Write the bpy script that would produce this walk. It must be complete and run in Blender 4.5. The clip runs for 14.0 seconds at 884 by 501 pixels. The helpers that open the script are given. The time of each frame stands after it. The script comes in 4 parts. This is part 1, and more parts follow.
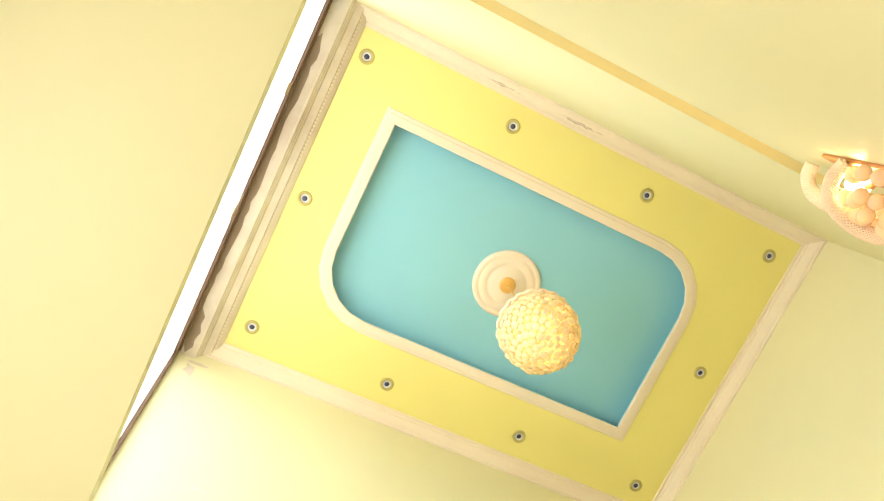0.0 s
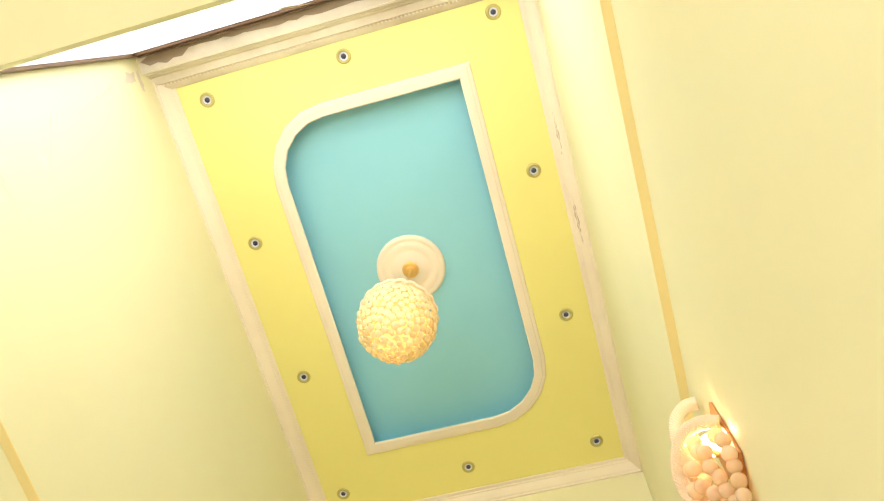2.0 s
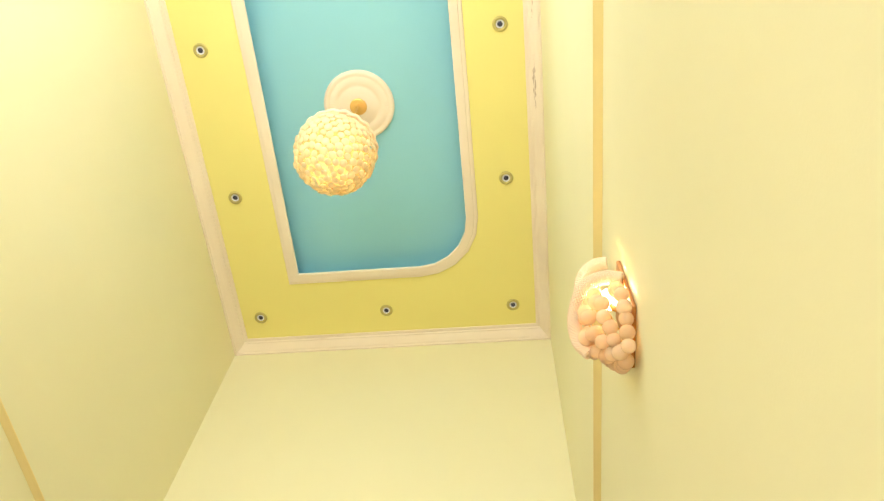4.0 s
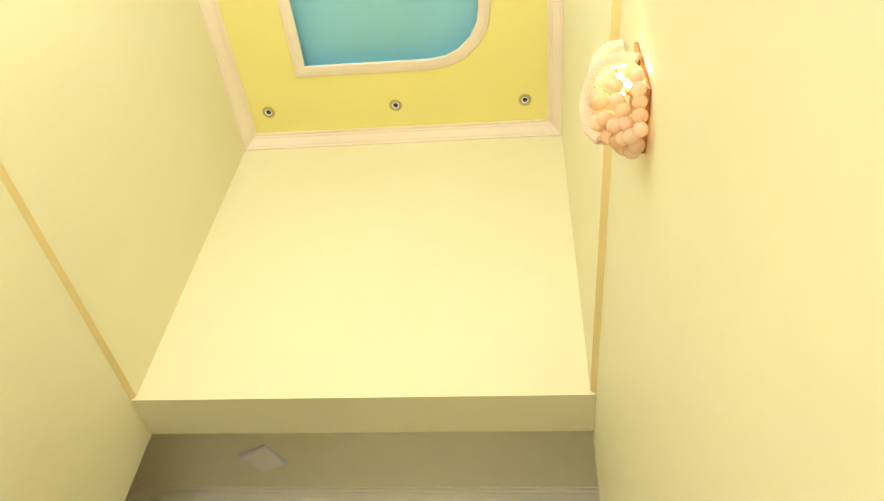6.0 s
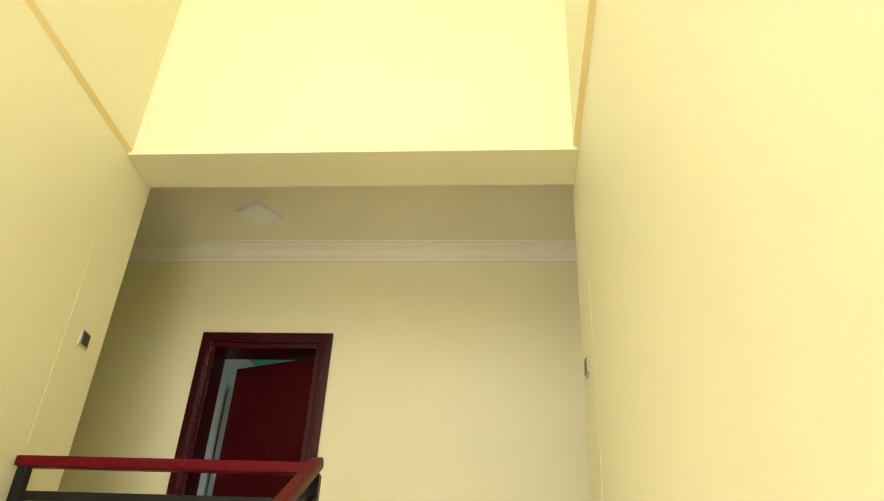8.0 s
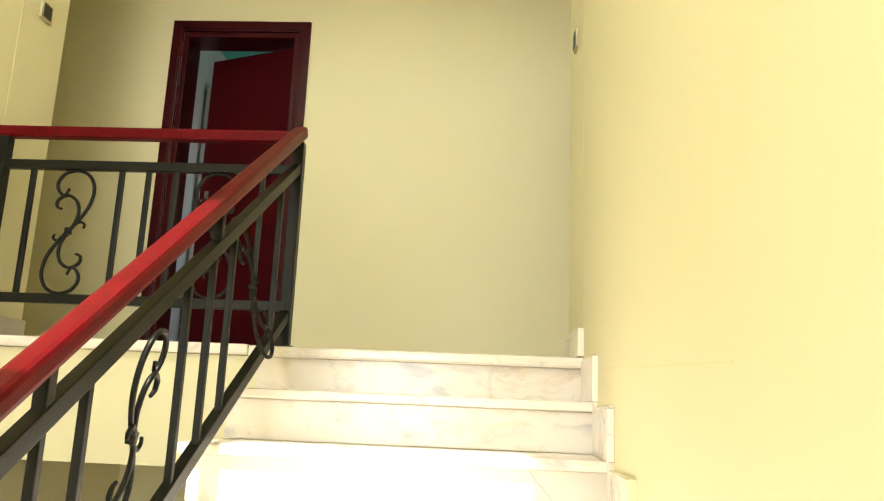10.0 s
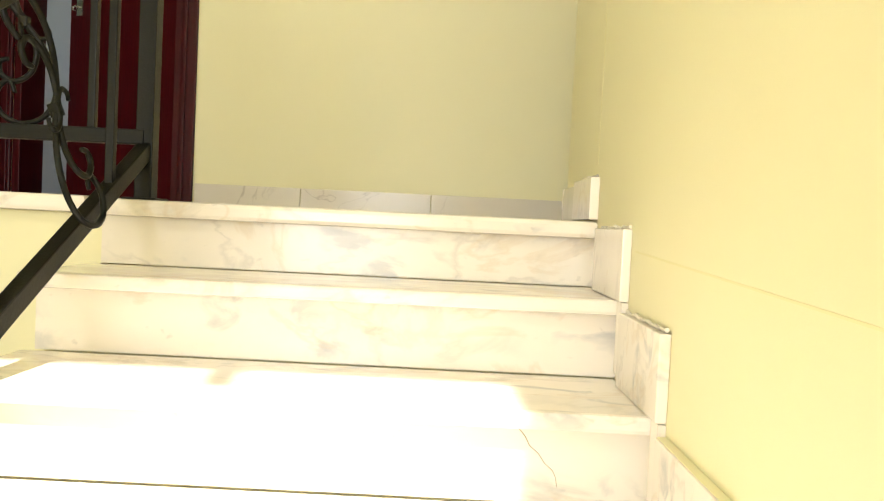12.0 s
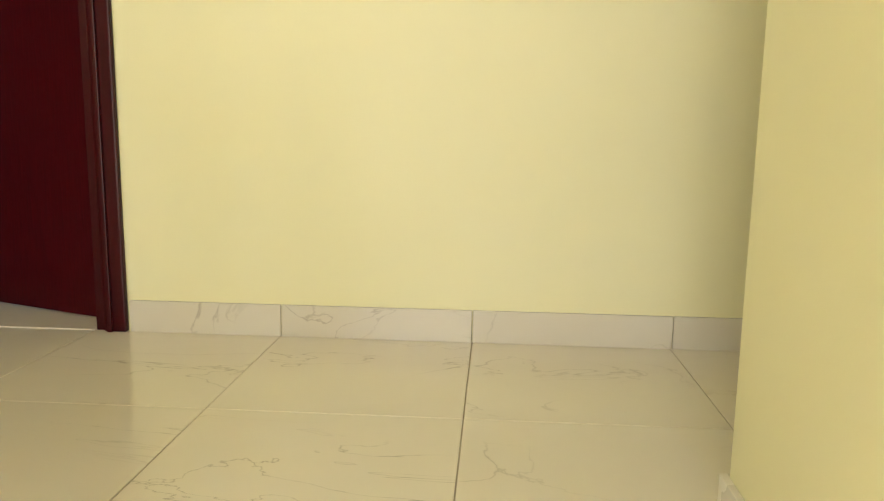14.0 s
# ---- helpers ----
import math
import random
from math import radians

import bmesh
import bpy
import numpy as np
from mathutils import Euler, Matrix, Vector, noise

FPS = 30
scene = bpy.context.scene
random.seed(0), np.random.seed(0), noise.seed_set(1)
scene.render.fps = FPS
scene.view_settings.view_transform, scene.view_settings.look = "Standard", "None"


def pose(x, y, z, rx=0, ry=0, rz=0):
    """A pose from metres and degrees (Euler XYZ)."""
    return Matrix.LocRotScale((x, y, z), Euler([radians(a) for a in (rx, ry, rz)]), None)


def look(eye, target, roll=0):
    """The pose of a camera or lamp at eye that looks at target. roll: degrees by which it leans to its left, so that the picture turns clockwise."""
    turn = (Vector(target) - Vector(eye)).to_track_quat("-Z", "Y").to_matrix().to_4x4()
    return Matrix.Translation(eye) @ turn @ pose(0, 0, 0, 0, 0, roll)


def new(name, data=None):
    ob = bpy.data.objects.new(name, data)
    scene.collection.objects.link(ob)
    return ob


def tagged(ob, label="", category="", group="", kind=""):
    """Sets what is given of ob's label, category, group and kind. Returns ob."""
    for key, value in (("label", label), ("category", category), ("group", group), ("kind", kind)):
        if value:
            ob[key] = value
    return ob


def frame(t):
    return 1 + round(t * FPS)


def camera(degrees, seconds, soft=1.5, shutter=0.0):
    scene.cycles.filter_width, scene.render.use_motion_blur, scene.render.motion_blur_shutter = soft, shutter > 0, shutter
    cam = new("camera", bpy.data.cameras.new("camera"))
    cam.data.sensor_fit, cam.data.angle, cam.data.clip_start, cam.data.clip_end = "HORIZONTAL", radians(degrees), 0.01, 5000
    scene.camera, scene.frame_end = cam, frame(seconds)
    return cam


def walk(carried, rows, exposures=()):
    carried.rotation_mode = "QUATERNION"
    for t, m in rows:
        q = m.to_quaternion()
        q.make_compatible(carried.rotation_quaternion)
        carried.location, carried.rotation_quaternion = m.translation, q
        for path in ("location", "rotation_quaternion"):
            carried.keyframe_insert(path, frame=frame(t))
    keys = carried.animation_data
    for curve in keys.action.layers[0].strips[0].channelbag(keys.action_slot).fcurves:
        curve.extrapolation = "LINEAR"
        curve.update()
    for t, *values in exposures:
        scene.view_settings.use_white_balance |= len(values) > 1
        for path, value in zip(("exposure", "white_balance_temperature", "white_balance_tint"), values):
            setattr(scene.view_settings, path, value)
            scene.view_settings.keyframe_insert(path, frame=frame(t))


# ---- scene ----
cam = camera(60.5, 14.0, soft=1.2)
PATH = [
    (0, (-0.341, -3.24, 0.232), (-0.685, -2.838, 2.161), -24.3),
    (0.5, (-0.369, -3.228, 0.226), (-0.7, -2.792, 2.15), -17.5),
    (1, (-0.379, -3.227, 0.223), (-0.696, -2.773, 2.145), -5.7),
    (1.5, (-0.402, -3.241, 0.216), (-0.719, -2.742, 2.127), 4.7),
    (2, (-0.401, -3.205, 0.196), (-0.634, -2.654, 2.104), 8.0),
    (2.5, (-0.362, -3.167, 0.171), (-0.54, -2.551, 2.065), 6.2),
    (3, (-0.355, -3.11, 0.17), (-0.498, -2.426, 2.044), 4.8),
    (3.5, (-0.353, -3.085, 0.182), (-0.491, -2.313, 2.021), 5.1),
    (4, (-0.357, -3.068, 0.181), (-0.512, -2.173, 1.963), 5.2),
    (4.2, (-0.357, -3.058, 0.183), (-0.518, -2.092, 1.927), 5.4),
    (6.3, (-0.353, -3.008, 0.167), (-0.566, -1.637, 1.606), 4.7),
    (6.5, (-0.353, -3.011, 0.149), (-0.564, -1.597, 1.548), 4.8),
    (7, (-0.351, -3.01, 0.106), (-0.564, -1.496, 1.395), 4.7),
    (7.2, (-0.355, -3.023, 0.08), (-0.563, -1.475, 1.328), 4.3),
    (9.3, (-0.379, -2.959, -0.096), (-0.511, -1.084, 0.588), 2.6),
    (9.5, (-0.375, -2.929, -0.126), (-0.52, -1.037, 0.504), 2.6),
    (10, (-0.378, -2.88, -0.201), (-0.495, -0.924, 0.199), 2.4),
    (10.5, (-0.386, -2.768, -0.243), (-0.482, -0.782, -0.03), 2.2),
    (11, (-0.389, -2.475, -0.255), (-0.492, -0.48, -0.156), 2.4),
    (11.5, (-0.436, -2.216, -0.193), (-0.360, -0.217, -0.222), 2.5),
    (12, (-0.378, -1.886, -0.026), (-0.387, 0.112, -0.098), 2.8),
    (12.5, (-0.396, -1.575, 0.168), (-0.365, 0.420, 0.031), 1.1),
    (13, (-0.389, -1.248, 0.37), (-0.477, 0.747, 0.263), 2.0),
    (13.5, (-0.401, -0.957, 0.535), (-0.434, 1.033, 0.338), 0.8),
    (14, (-0.398, -0.671, 0.661), (-0.532, 1.299, 0.339), 0.8),
]
walk(cam, [(t, look(eye, target, roll)) for t, eye, target, roll in PATH], [(0, 0.50), (4.2, 0.56), (6.5, 0.82), (7.2, 0.89), (9.3, 1.04), (13, 1.11), (14, 1.18)])

# ---- light ----
SUN_ELEV = 58.1
SUN_TURN = -2.8
world = bpy.data.worlds.new("sky")
scene.world = world
world.use_nodes = True
wn = world.node_tree
sky = wn.nodes.new("ShaderNodeTexSky")
sky.sky_type = "NISHITA"
sky.sun_disc = False
sky.sun_elevation = radians(SUN_ELEV)
sky.sun_rotation = radians(180 + SUN_TURN)
wn.nodes["Background"].inputs["Strength"].default_value = 0.12
wn.links.new(sky.outputs["Color"], wn.nodes["Background"].inputs["Color"])

sun_way = Vector((math.sin(radians(SUN_TURN)) * math.cos(radians(SUN_ELEV)),
                  math.cos(radians(SUN_TURN)) * math.cos(radians(SUN_ELEV)), -math.sin(radians(SUN_ELEV))))
sun = new("sun", bpy.data.lights.new("sun", "SUN"))
sun.data.energy = 5.0
sun.data.angle = radians(0.5)
sun.data.color = (1.0, 0.95, 0.86)
sun.matrix_world = look((-1.3, -6, 9), Vector((-1.3, -6, 9)) + sun_way)

# daylight standing in the high window
win_light = new("window_daylight", bpy.data.lights.new("window_daylight", "AREA"))
win_light.data.shape = "RECTANGLE"
win_light.data.size = 2.28
win_light.data.size_y = 2.02
win_light.data.energy = 16.5
win_light.data.color = (1.0, 0.98, 0.94)
win_light.matrix_world = look((-1.245, -3.526, 3.82), (-1.245, 0.0, 3.82))

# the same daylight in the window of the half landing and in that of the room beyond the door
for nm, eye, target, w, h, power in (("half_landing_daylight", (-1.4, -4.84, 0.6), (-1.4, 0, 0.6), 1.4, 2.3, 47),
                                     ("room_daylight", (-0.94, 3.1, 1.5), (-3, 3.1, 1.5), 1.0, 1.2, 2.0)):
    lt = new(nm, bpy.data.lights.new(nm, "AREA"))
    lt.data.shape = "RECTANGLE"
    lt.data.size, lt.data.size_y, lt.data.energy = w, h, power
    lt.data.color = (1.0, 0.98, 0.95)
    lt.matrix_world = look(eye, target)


# ---- materials ----
def mat(name, base, rough=0.6, metal=0.0):
    m = bpy.data.materials.new(name)
    m.use_nodes = True
    b = m.node_tree.nodes["Principled BSDF"]
    b.inputs["Base Color"].default_value = (*base, 1)
    b.inputs["Roughness"].default_value = rough
    b.inputs["Metallic"].default_value = metal
    return m, m.node_tree, b


def noise_tex(nt, scale, detail=4, rough=0.5, stretch=None, distort=0.0):
    tc = nt.nodes.new("ShaderNodeTexCoord")
    src = tc.outputs["Object"]
    if stretch:
        mp = nt.nodes.new("ShaderNodeMapping")
        mp.inputs["Scale"].default_value = stretch
        nt.links.new(src, mp.inputs["Vector"])
        src = mp.outputs["Vector"]
    n = nt.nodes.new("ShaderNodeTexNoise")
    n.inputs["Scale"].default_value = scale
    n.inputs["Detail"].default_value = detail
    n.inputs["Roughness"].default_value = rough
    n.inputs["Distortion"].default_value = distort
    nt.links.new(src, n.inputs["Vector"])
    return n


def ramp(nt, src, stops):
    r = nt.nodes.new("ShaderNodeValToRGB")
    els = r.color_ramp.elements
    while len(els) < len(stops):
        els.new(0.5)
    for e, (p, c) in zip(els, stops):
        e.position = p
        e.color = (*c, 1) if len(c) == 3 else c
    nt.links.new(src, r.inputs["Fac"])
    return r


def mixed(nt, fac, a, b, mode="MIX"):
    x = nt.nodes.new("ShaderNodeMix")
    x.data_type = "RGBA"
    x.blend_type = mode
    if isinstance(fac, float):
        x.inputs["Factor"].default_value = fac
    else:
        nt.links.new(fac, x.inputs["Factor"])
    for sock, v in (("A", a), ("B", b)):
        s = [i for i in x.inputs if i.name == sock and i.type == "RGBA"][0]
        if isinstance(v, tuple):
            s.default_value = (*v, 1)
        else:
            nt.links.new(v, s)
    return [o for o in x.outputs if o.type == "RGBA"][0]


def bumped(nt, b, src, strength=0.1, dist=0.01):
    k = nt.nodes.new("ShaderNodeBump")
    k.inputs["Strength"].default_value = strength
    k.inputs["Distance"].default_value = dist
    nt.links.new(src, k.inputs["Height"])
    nt.links.new(k.outputs["Normal"], b.inputs["Normal"])


def g(v):
    return (v, v, v)


def paint(name, base, stain, rough=0.55, amount=0.25, bump=0.06, spec=0.5):
    """Roller-painted plaster: broad uneven tone, faint scuffs, fine stipple."""
    m, nt, b = mat(name, base, rough)
    broad = noise_tex(nt, 1.3, 5, 0.6)
    f1 = ramp(nt, broad.outputs["Fac"], [(0.35, g(0.0)), (0.75, g(amount))])
    c1 = mixed(nt, f1.outputs["Color"], base, stain)
    spots = noise_tex(nt, 9, 6, 0.7)
    f2 = ramp(nt, spots.outputs["Fac"], [(0.66, g(0.0)), (0.80, g(amount * 0.8))])
    c2 = mixed(nt, f2.outputs["Color"], c1, stain)
    nt.links.new(c2, b.inputs["Base Color"])
    fine = noise_tex(nt, 160, 3, 0.6)
    wave = noise_tex(nt, 6, 3, 0.5)
    h = mixed(nt, 0.35, fine.outputs["Color"], wave.outputs["Color"])
    bumped(nt, b, h, bump, 0.01)
    b.inputs["Specular IOR Level"].default_value = spec
    return m


def stone(name, base, vein, scale=2.2, width=0.02, rough=0.12, amount=0.7, cloud=(0.9, 0.86, 0.78), fine=True, blotch=0.0):
    """Polished stone: cloudy body, drawn-out veins that differ from slab to slab."""
    m, nt, b = mat(name, base, rough)
    tc = nt.nodes.new("ShaderNodeTexCoord")
    oi = nt.nodes.new("ShaderNodeObjectInfo")
    mul = nt.nodes.new("ShaderNodeMath")
    mul.operation = "MULTIPLY"
    mul.inputs[1].default_value = 37.0
    nt.links.new(oi.outputs["Random"], mul.inputs[0])
    comb = nt.nodes.new("ShaderNodeCombineXYZ")
    for k in range(3):
        nt.links.new(mul.outputs[0], comb.inputs[k])
    add = nt.nodes.new("ShaderNodeVectorMath")
    add.operation = "ADD"
    nt.links.new(tc.outputs["Object"], add.inputs[0])
    nt.links.new(comb.outputs[0], add.inputs[1])
    mp = nt.nodes.new("ShaderNodeMapping")
    mp.inputs["Rotation"].default_value = (0.2, 0.1, 0.9)
    mp.inputs["Scale"].default_value = (1.0, 2.6, 1.6)
    nt.links.new(add.outputs[0], mp.inputs["Vector"])

    def nz(s, d, dist):
        n = nt.nodes.new("ShaderNodeTexNoise")
        n.inputs["Scale"].default_value = s
        n.inputs["Detail"].default_value = d
        n.inputs["Distortion"].default_value = dist
        nt.links.new(mp.outputs["Vector"], n.inputs["Vector"])
        return n
    cl = nz(scale * 0.8, 5, 0.4)
    body = mixed(nt, ramp(nt, cl.outputs["Fac"], [(0.35, g(0.0)), (0.7, g(0.8))]).outputs["Color"], base, cloud)
    v = nz(scale, 6, 0.9)
    line = ramp(nt, v.outputs["Fac"], [(0.5 - width, g(0.0)), (0.5, g(amount)), (0.5 + width, g(0.0))])
    gate = nz(scale * 0.55, 2, 0.0)
    on = ramp(nt, gate.outputs["Fac"], [(0.48, g(0.0)), (0.58, g(1.0))])
    both = mixed(nt, 1.0, line.outputs["Color"], on.outputs["Color"], "MULTIPLY")
    c = mixed(nt, both, body, vein)
    if blotch:
        bl = nz(scale * 2.6, 7, 0.8)
        where = nz(scale * 0.75, 2, 0.0)
        spot = ramp(nt, bl.outputs["Fac"], [(0.56, g(0.0)), (0.66, g(blotch))])
        there = ramp(nt, where.outputs["Fac"], [(0.50, g(0.0)), (0.60, g(1.0))])
        c = mixed(nt, mixed(nt, 1.0, spot.outputs["Color"], there.outputs["Color"], "MULTIPLY"), c, (0.40, 0.41, 0.42))
        wm = nz(scale * 1.1, 5, 1.4)
        warm = ramp(nt, wm.outputs["Fac"], [(0.57, g(0.0)), (0.61, g(0.30)), (0.65, g(0.0))])
        c = mixed(nt, warm.outputs["Color"], c, (0.66, 0.50, 0.33))
    if fine:
        s = nz(scale * 9, 4, 0.3)
        sp = ramp(nt, s.outputs["Fac"], [(0.68, g(0.0)), (0.76, g(0.35))])
        c = mixed(nt, sp.outputs["Color"], c, vein)
    nt.links.new(c, b.inputs["Base Color"])
    rr = ramp(nt, cl.outputs["Fac"], [(0.3, g(rough * 0.7)), (0.8, g(rough * 1.8))])
    nt.links.new(rr.outputs["Color"], b.inputs["Roughness"])
    return m


def wood(name, dark, light, rough=0.25, grain=(1, 1, 14), coat=0.4, spec=0.3):
    m, nt, b = mat(name, dark, rough)
    n = noise_tex(nt, 9, 6, 0.65, stretch=grain, distort=0.6)
    c = ramp(nt, n.outputs["Fac"], [(0.3, dark), (0.7, light)])
    w = noise_tex(nt, 30, 4, 0.7)
    worn = ramp(nt, w.outputs["Fac"], [(0.70, g(0.0)), (0.76, g(0.5))])
    nt.links.new(mixed(nt, worn.outputs["Color"], c.outputs["Color"], tuple(min(1, v * 2.2 + 0.03) for v in light)), b.inputs["Base Color"])
    b.inputs["Specular IOR Level"].default_value = spec
    b.inputs["Coat Weight"].default_value = coat
    b.inputs["Coat Roughness"].default_value = 0.15
    bumped(nt, b, n.outputs["Fac"], 0.08, 0.004)
    return m


WALL = paint("wall_paint", (0.81, 0.76, 0.49), (0.75, 0.695, 0.42), 0.5, 0.35)
# wall yellow deepened to paint in the warm bounce under the ledge
LEDGE_BOUNCE = paint("ledge_bounce_light", (0.86, 0.70, 0.32), (0.80, 0.63, 0.27), 0.5, 0.3)
CEIL_YELLOW = paint("ceiling_yellow", (0.86, 0.775, 0.27), (0.80, 0.71, 0.25), 0.6, 0.3)
CEIL_BLUE = paint("ceiling_blue", (0.275, 0.60, 0.705), (0.24, 0.55, 0.65), 0.6, 0.35)
CEIL_LAND = paint("landing_ceiling_paint", (0.86, 0.81, 0.62), (0.79, 0.73, 0.53), 0.6, 0.3)
CREAM = paint("cornice_plaster", (0.86, 0.75, 0.595), (0.66, 0.52, 0.40), 0.6, 0.35, 0.12)
CREAM_LAND = paint("landing_cornice_plaster", (0.85, 0.80, 0.67), (0.76, 0.69, 0.54), 0.6, 0.3, 0.1)
CREAM_DIRTY = paint("cornice_plaster_stained", (0.82, 0.74, 0.60), (0.34, 0.22, 0.14), 0.65, 0.75, 0.2)
HEAD_DIRT = paint("stained_window_head", (0.40, 0.30, 0.21), (0.12, 0.075, 0.045), 0.8, 0.9, 0.2)
PEEL = paint("peeled_plaster", (0.60, 0.48, 0.36), (0.33, 0.22, 0.15), 0.8, 0.9, 0.3)
WHITE = paint("white_gloss", (0.78, 0.78, 0.82), (0.68, 0.68, 0.72), 0.35, 0.3)
ROOM_WALL = paint("room_wall", (0.74, 0.74, 0.72), (0.66, 0.66, 0.64), 0.6, 0.3)
TEAL = paint("room_ceiling_teal", (0.10, 0.50, 0.42), (0.08, 0.44, 0.38), 0.6, 0.3)
MARBLE = stone("marble", (0.84, 0.77, 0.68), (0.46, 0.42, 0.38), 2.6, 0.03, 0.16, 0.32, (0.88, 0.815, 0.725), True, 0.6)
TILE = stone("porcelain_tile", (0.79, 0.715, 0.605), (0.32, 0.26, 0.20), 1.5, 0.0045, 0.14, 0.55, (0.82, 0.745, 0.64), False)
SKIRT = stone("skirting_tile", (0.68, 0.62, 0.53), (0.34, 0.28, 0.23), 2.0, 0.008, 0.2, 0.7, (0.72, 0.67, 0.58), False)
GROUT = paint("grout", (0.40, 0.33, 0.24), (0.30, 0.24, 0.17), 0.9, 0.4)
MAHOGANY = wood("mahogany_door", (0.036, 0.001, 0.003), (0.062, 0.002, 0.005), 0.5, (14, 14, 0.8), 0.03, 0.12)
FRAME_WOOD = wood("mahogany_frame", (0.030, 0.0015, 0.003), (0.055, 0.003, 0.005), 0.34, (10, 10, 0.8), 0.05, 0.16)
RAILWOOD = wood("red_handrail", (0.080, 0.0013, 0.0036), (0.130, 0.0028, 0.007), 0.34, (3, 3, 3), 0.0, 0.1)
IRON = paint("black_iron_paint", (0.004, 0.0045, 0.003), (0.015, 0.015, 0.011), 0.36, 0.5, 0.1, 0.22)
PLASTIC = mat("ivory_plastic", (0.50, 0.44, 0.30), 0.35)[0]
DARKKEY = mat("dark_switch_key", (0.03, 0.027, 0.022), 0.3)[0]
GOLD = mat("brass", (0.80, 0.50, 0.16), 0.38, 0.55)[0]
COPPER = mat("copper_plate", (0.55, 0.25, 0.08), 0.4, 0.5)[0]
CHROME = mat("steel", (0.6, 0.6, 0.6), 0.2, 1.0)[0]
SPOT_DARK = mat("spot_glass", (0.05, 0.05, 0.09), 0.08)[0]
CONCRETE = paint("plain_plaster", (0.6, 0.55, 0.42), (0.5, 0.45, 0.36), 0.8, 0.4)
ALU = mat("window_frame_brown", (0.16, 0.09, 0.05), 0.45, 0.2)[0]
TAPE = mat("brown_tape", (0.42, 0.30, 0.17), 0.4)[0]
SEAM = paint("plaster_seam", (0.79, 0.74, 0.44), (0.72, 0.66, 0.37), 0.7, 0.4)


def shell_glass(name, tint, bump=0.1):
    m, nt, b = mat(name, tint, 0.22)
    tr = nt.nodes.new("ShaderNodeBsdfTranslucent")
    tr.inputs["Color"].default_value = (*tint, 1)
    mx = nt.nodes.new("ShaderNodeMixShader")
    mx.inputs[0].default_value = 0.5
    out = nt.nodes["Material Output"]
    nt.links.new(b.outputs[0], mx.inputs[1])
    nt.links.new(tr.outputs[0], mx.inputs[2])
    nt.links.new(mx.outputs[0], out.inputs["Surface"])
    b.inputs["Roughness"].default_value = 0.1
    oi = nt.nodes.new("ShaderNodeObjectInfo")
    bumped(nt, b, noise_tex(nt, 140, 2).outputs["Fac"], bump, 0.004)
    n = noise_tex(nt, 40, 2)
    c = ramp(nt, n.outputs["Fac"], [(0.3, tint), (0.7, tuple(min(1, v * 1.12) for v in tint))])
    var = ramp(nt, oi.outputs["Random"], [(0.0, (0.86, 0.80, 0.70)), (0.5, g(0.97)), (1.0, g(1.0))])
    nt.links.new(mixed(nt, 1.0, c.outputs["Color"], var.outputs["Color"], "MULTIPLY"), b.inputs["Base Color"])
    return m


PEACH = shell_glass("peach_shell", (0.95, 0.77, 0.57))
WEAVE = shell_glass("tan_inner_weave", (0.78, 0.52, 0.22), 0.6)
SHELL = shell_glass("cream_shell", (0.95, 0.88, 0.68))
ROPE = paint("beaded_rope", (0.93, 0.74, 0.55), (0.86, 0.64, 0.44), 0.35, 0.5, 0.1)


def glow(name, col, power):
    m = bpy.data.materials.new(name)
    m.use_nodes = True
    b = m.node_tree.nodes["Principled BSDF"]
    b.inputs["Base Color"].default_value = (*col, 1)
    b.inputs["Emission Color"].default_value = (*col, 1)
    b.inputs["Emission Strength"].default_value = power
    return m


BULB = glow("lit_bulb", (1.0, 0.80, 0.45), 9.0)
BULB_DIM = glow("dim_bulb", (1.0, 0.80, 0.45), 4.0)
PANEL_OFF = mat("lamp_diffuser", (0.90, 0.87, 0.82), 0.4)[0]
gm, gnt, gb = mat("frosted_glass", (0.9, 0.9, 0.9), 0.4)
gt = gnt.nodes.new("ShaderNodeBsdfTranslucent")
gt.inputs["Color"].default_value = (0.95, 0.96, 0.97, 1)
gx = gnt.nodes.new("ShaderNodeMixShader")
gx.inputs[0].default_value = 0.9
gnt.links.new(gb.outputs[0], gx.inputs[1])
gnt.links.new(gt.outputs[0], gx.inputs[2])
gnt.links.new(gx.outputs[0], gnt.nodes["Material Output"].inputs["Surface"])
GLASS = gm


# ---- mesh helpers ----
def box(bm, x0, x1, y0, y1, z0, z1, bevel=0.0):
    r = bmesh.ops.create_cube(bm, size=1.0)
    vs = r["verts"]
    for v in vs:
        v.co = Vector(((x0 + x1) / 2 + v.co.x * (x1 - x0), (y0 + y1) / 2 + v.co.y * (y1 - y0), (z0 + z1) / 2 + v.co.z * (z1 - z0)))
    if bevel:
        es = list({e for v in vs for e in v.link_edges})
        bmesh.ops.bevel(bm, geom=es, offset=bevel, segments=2, affect="EDGES", profile=0.6)
    return bm


def boxes(*rows, bevel=0.0):
    bm = bmesh.new()
    for r in rows:
        box(bm, *r, bevel=bevel)
    return bm


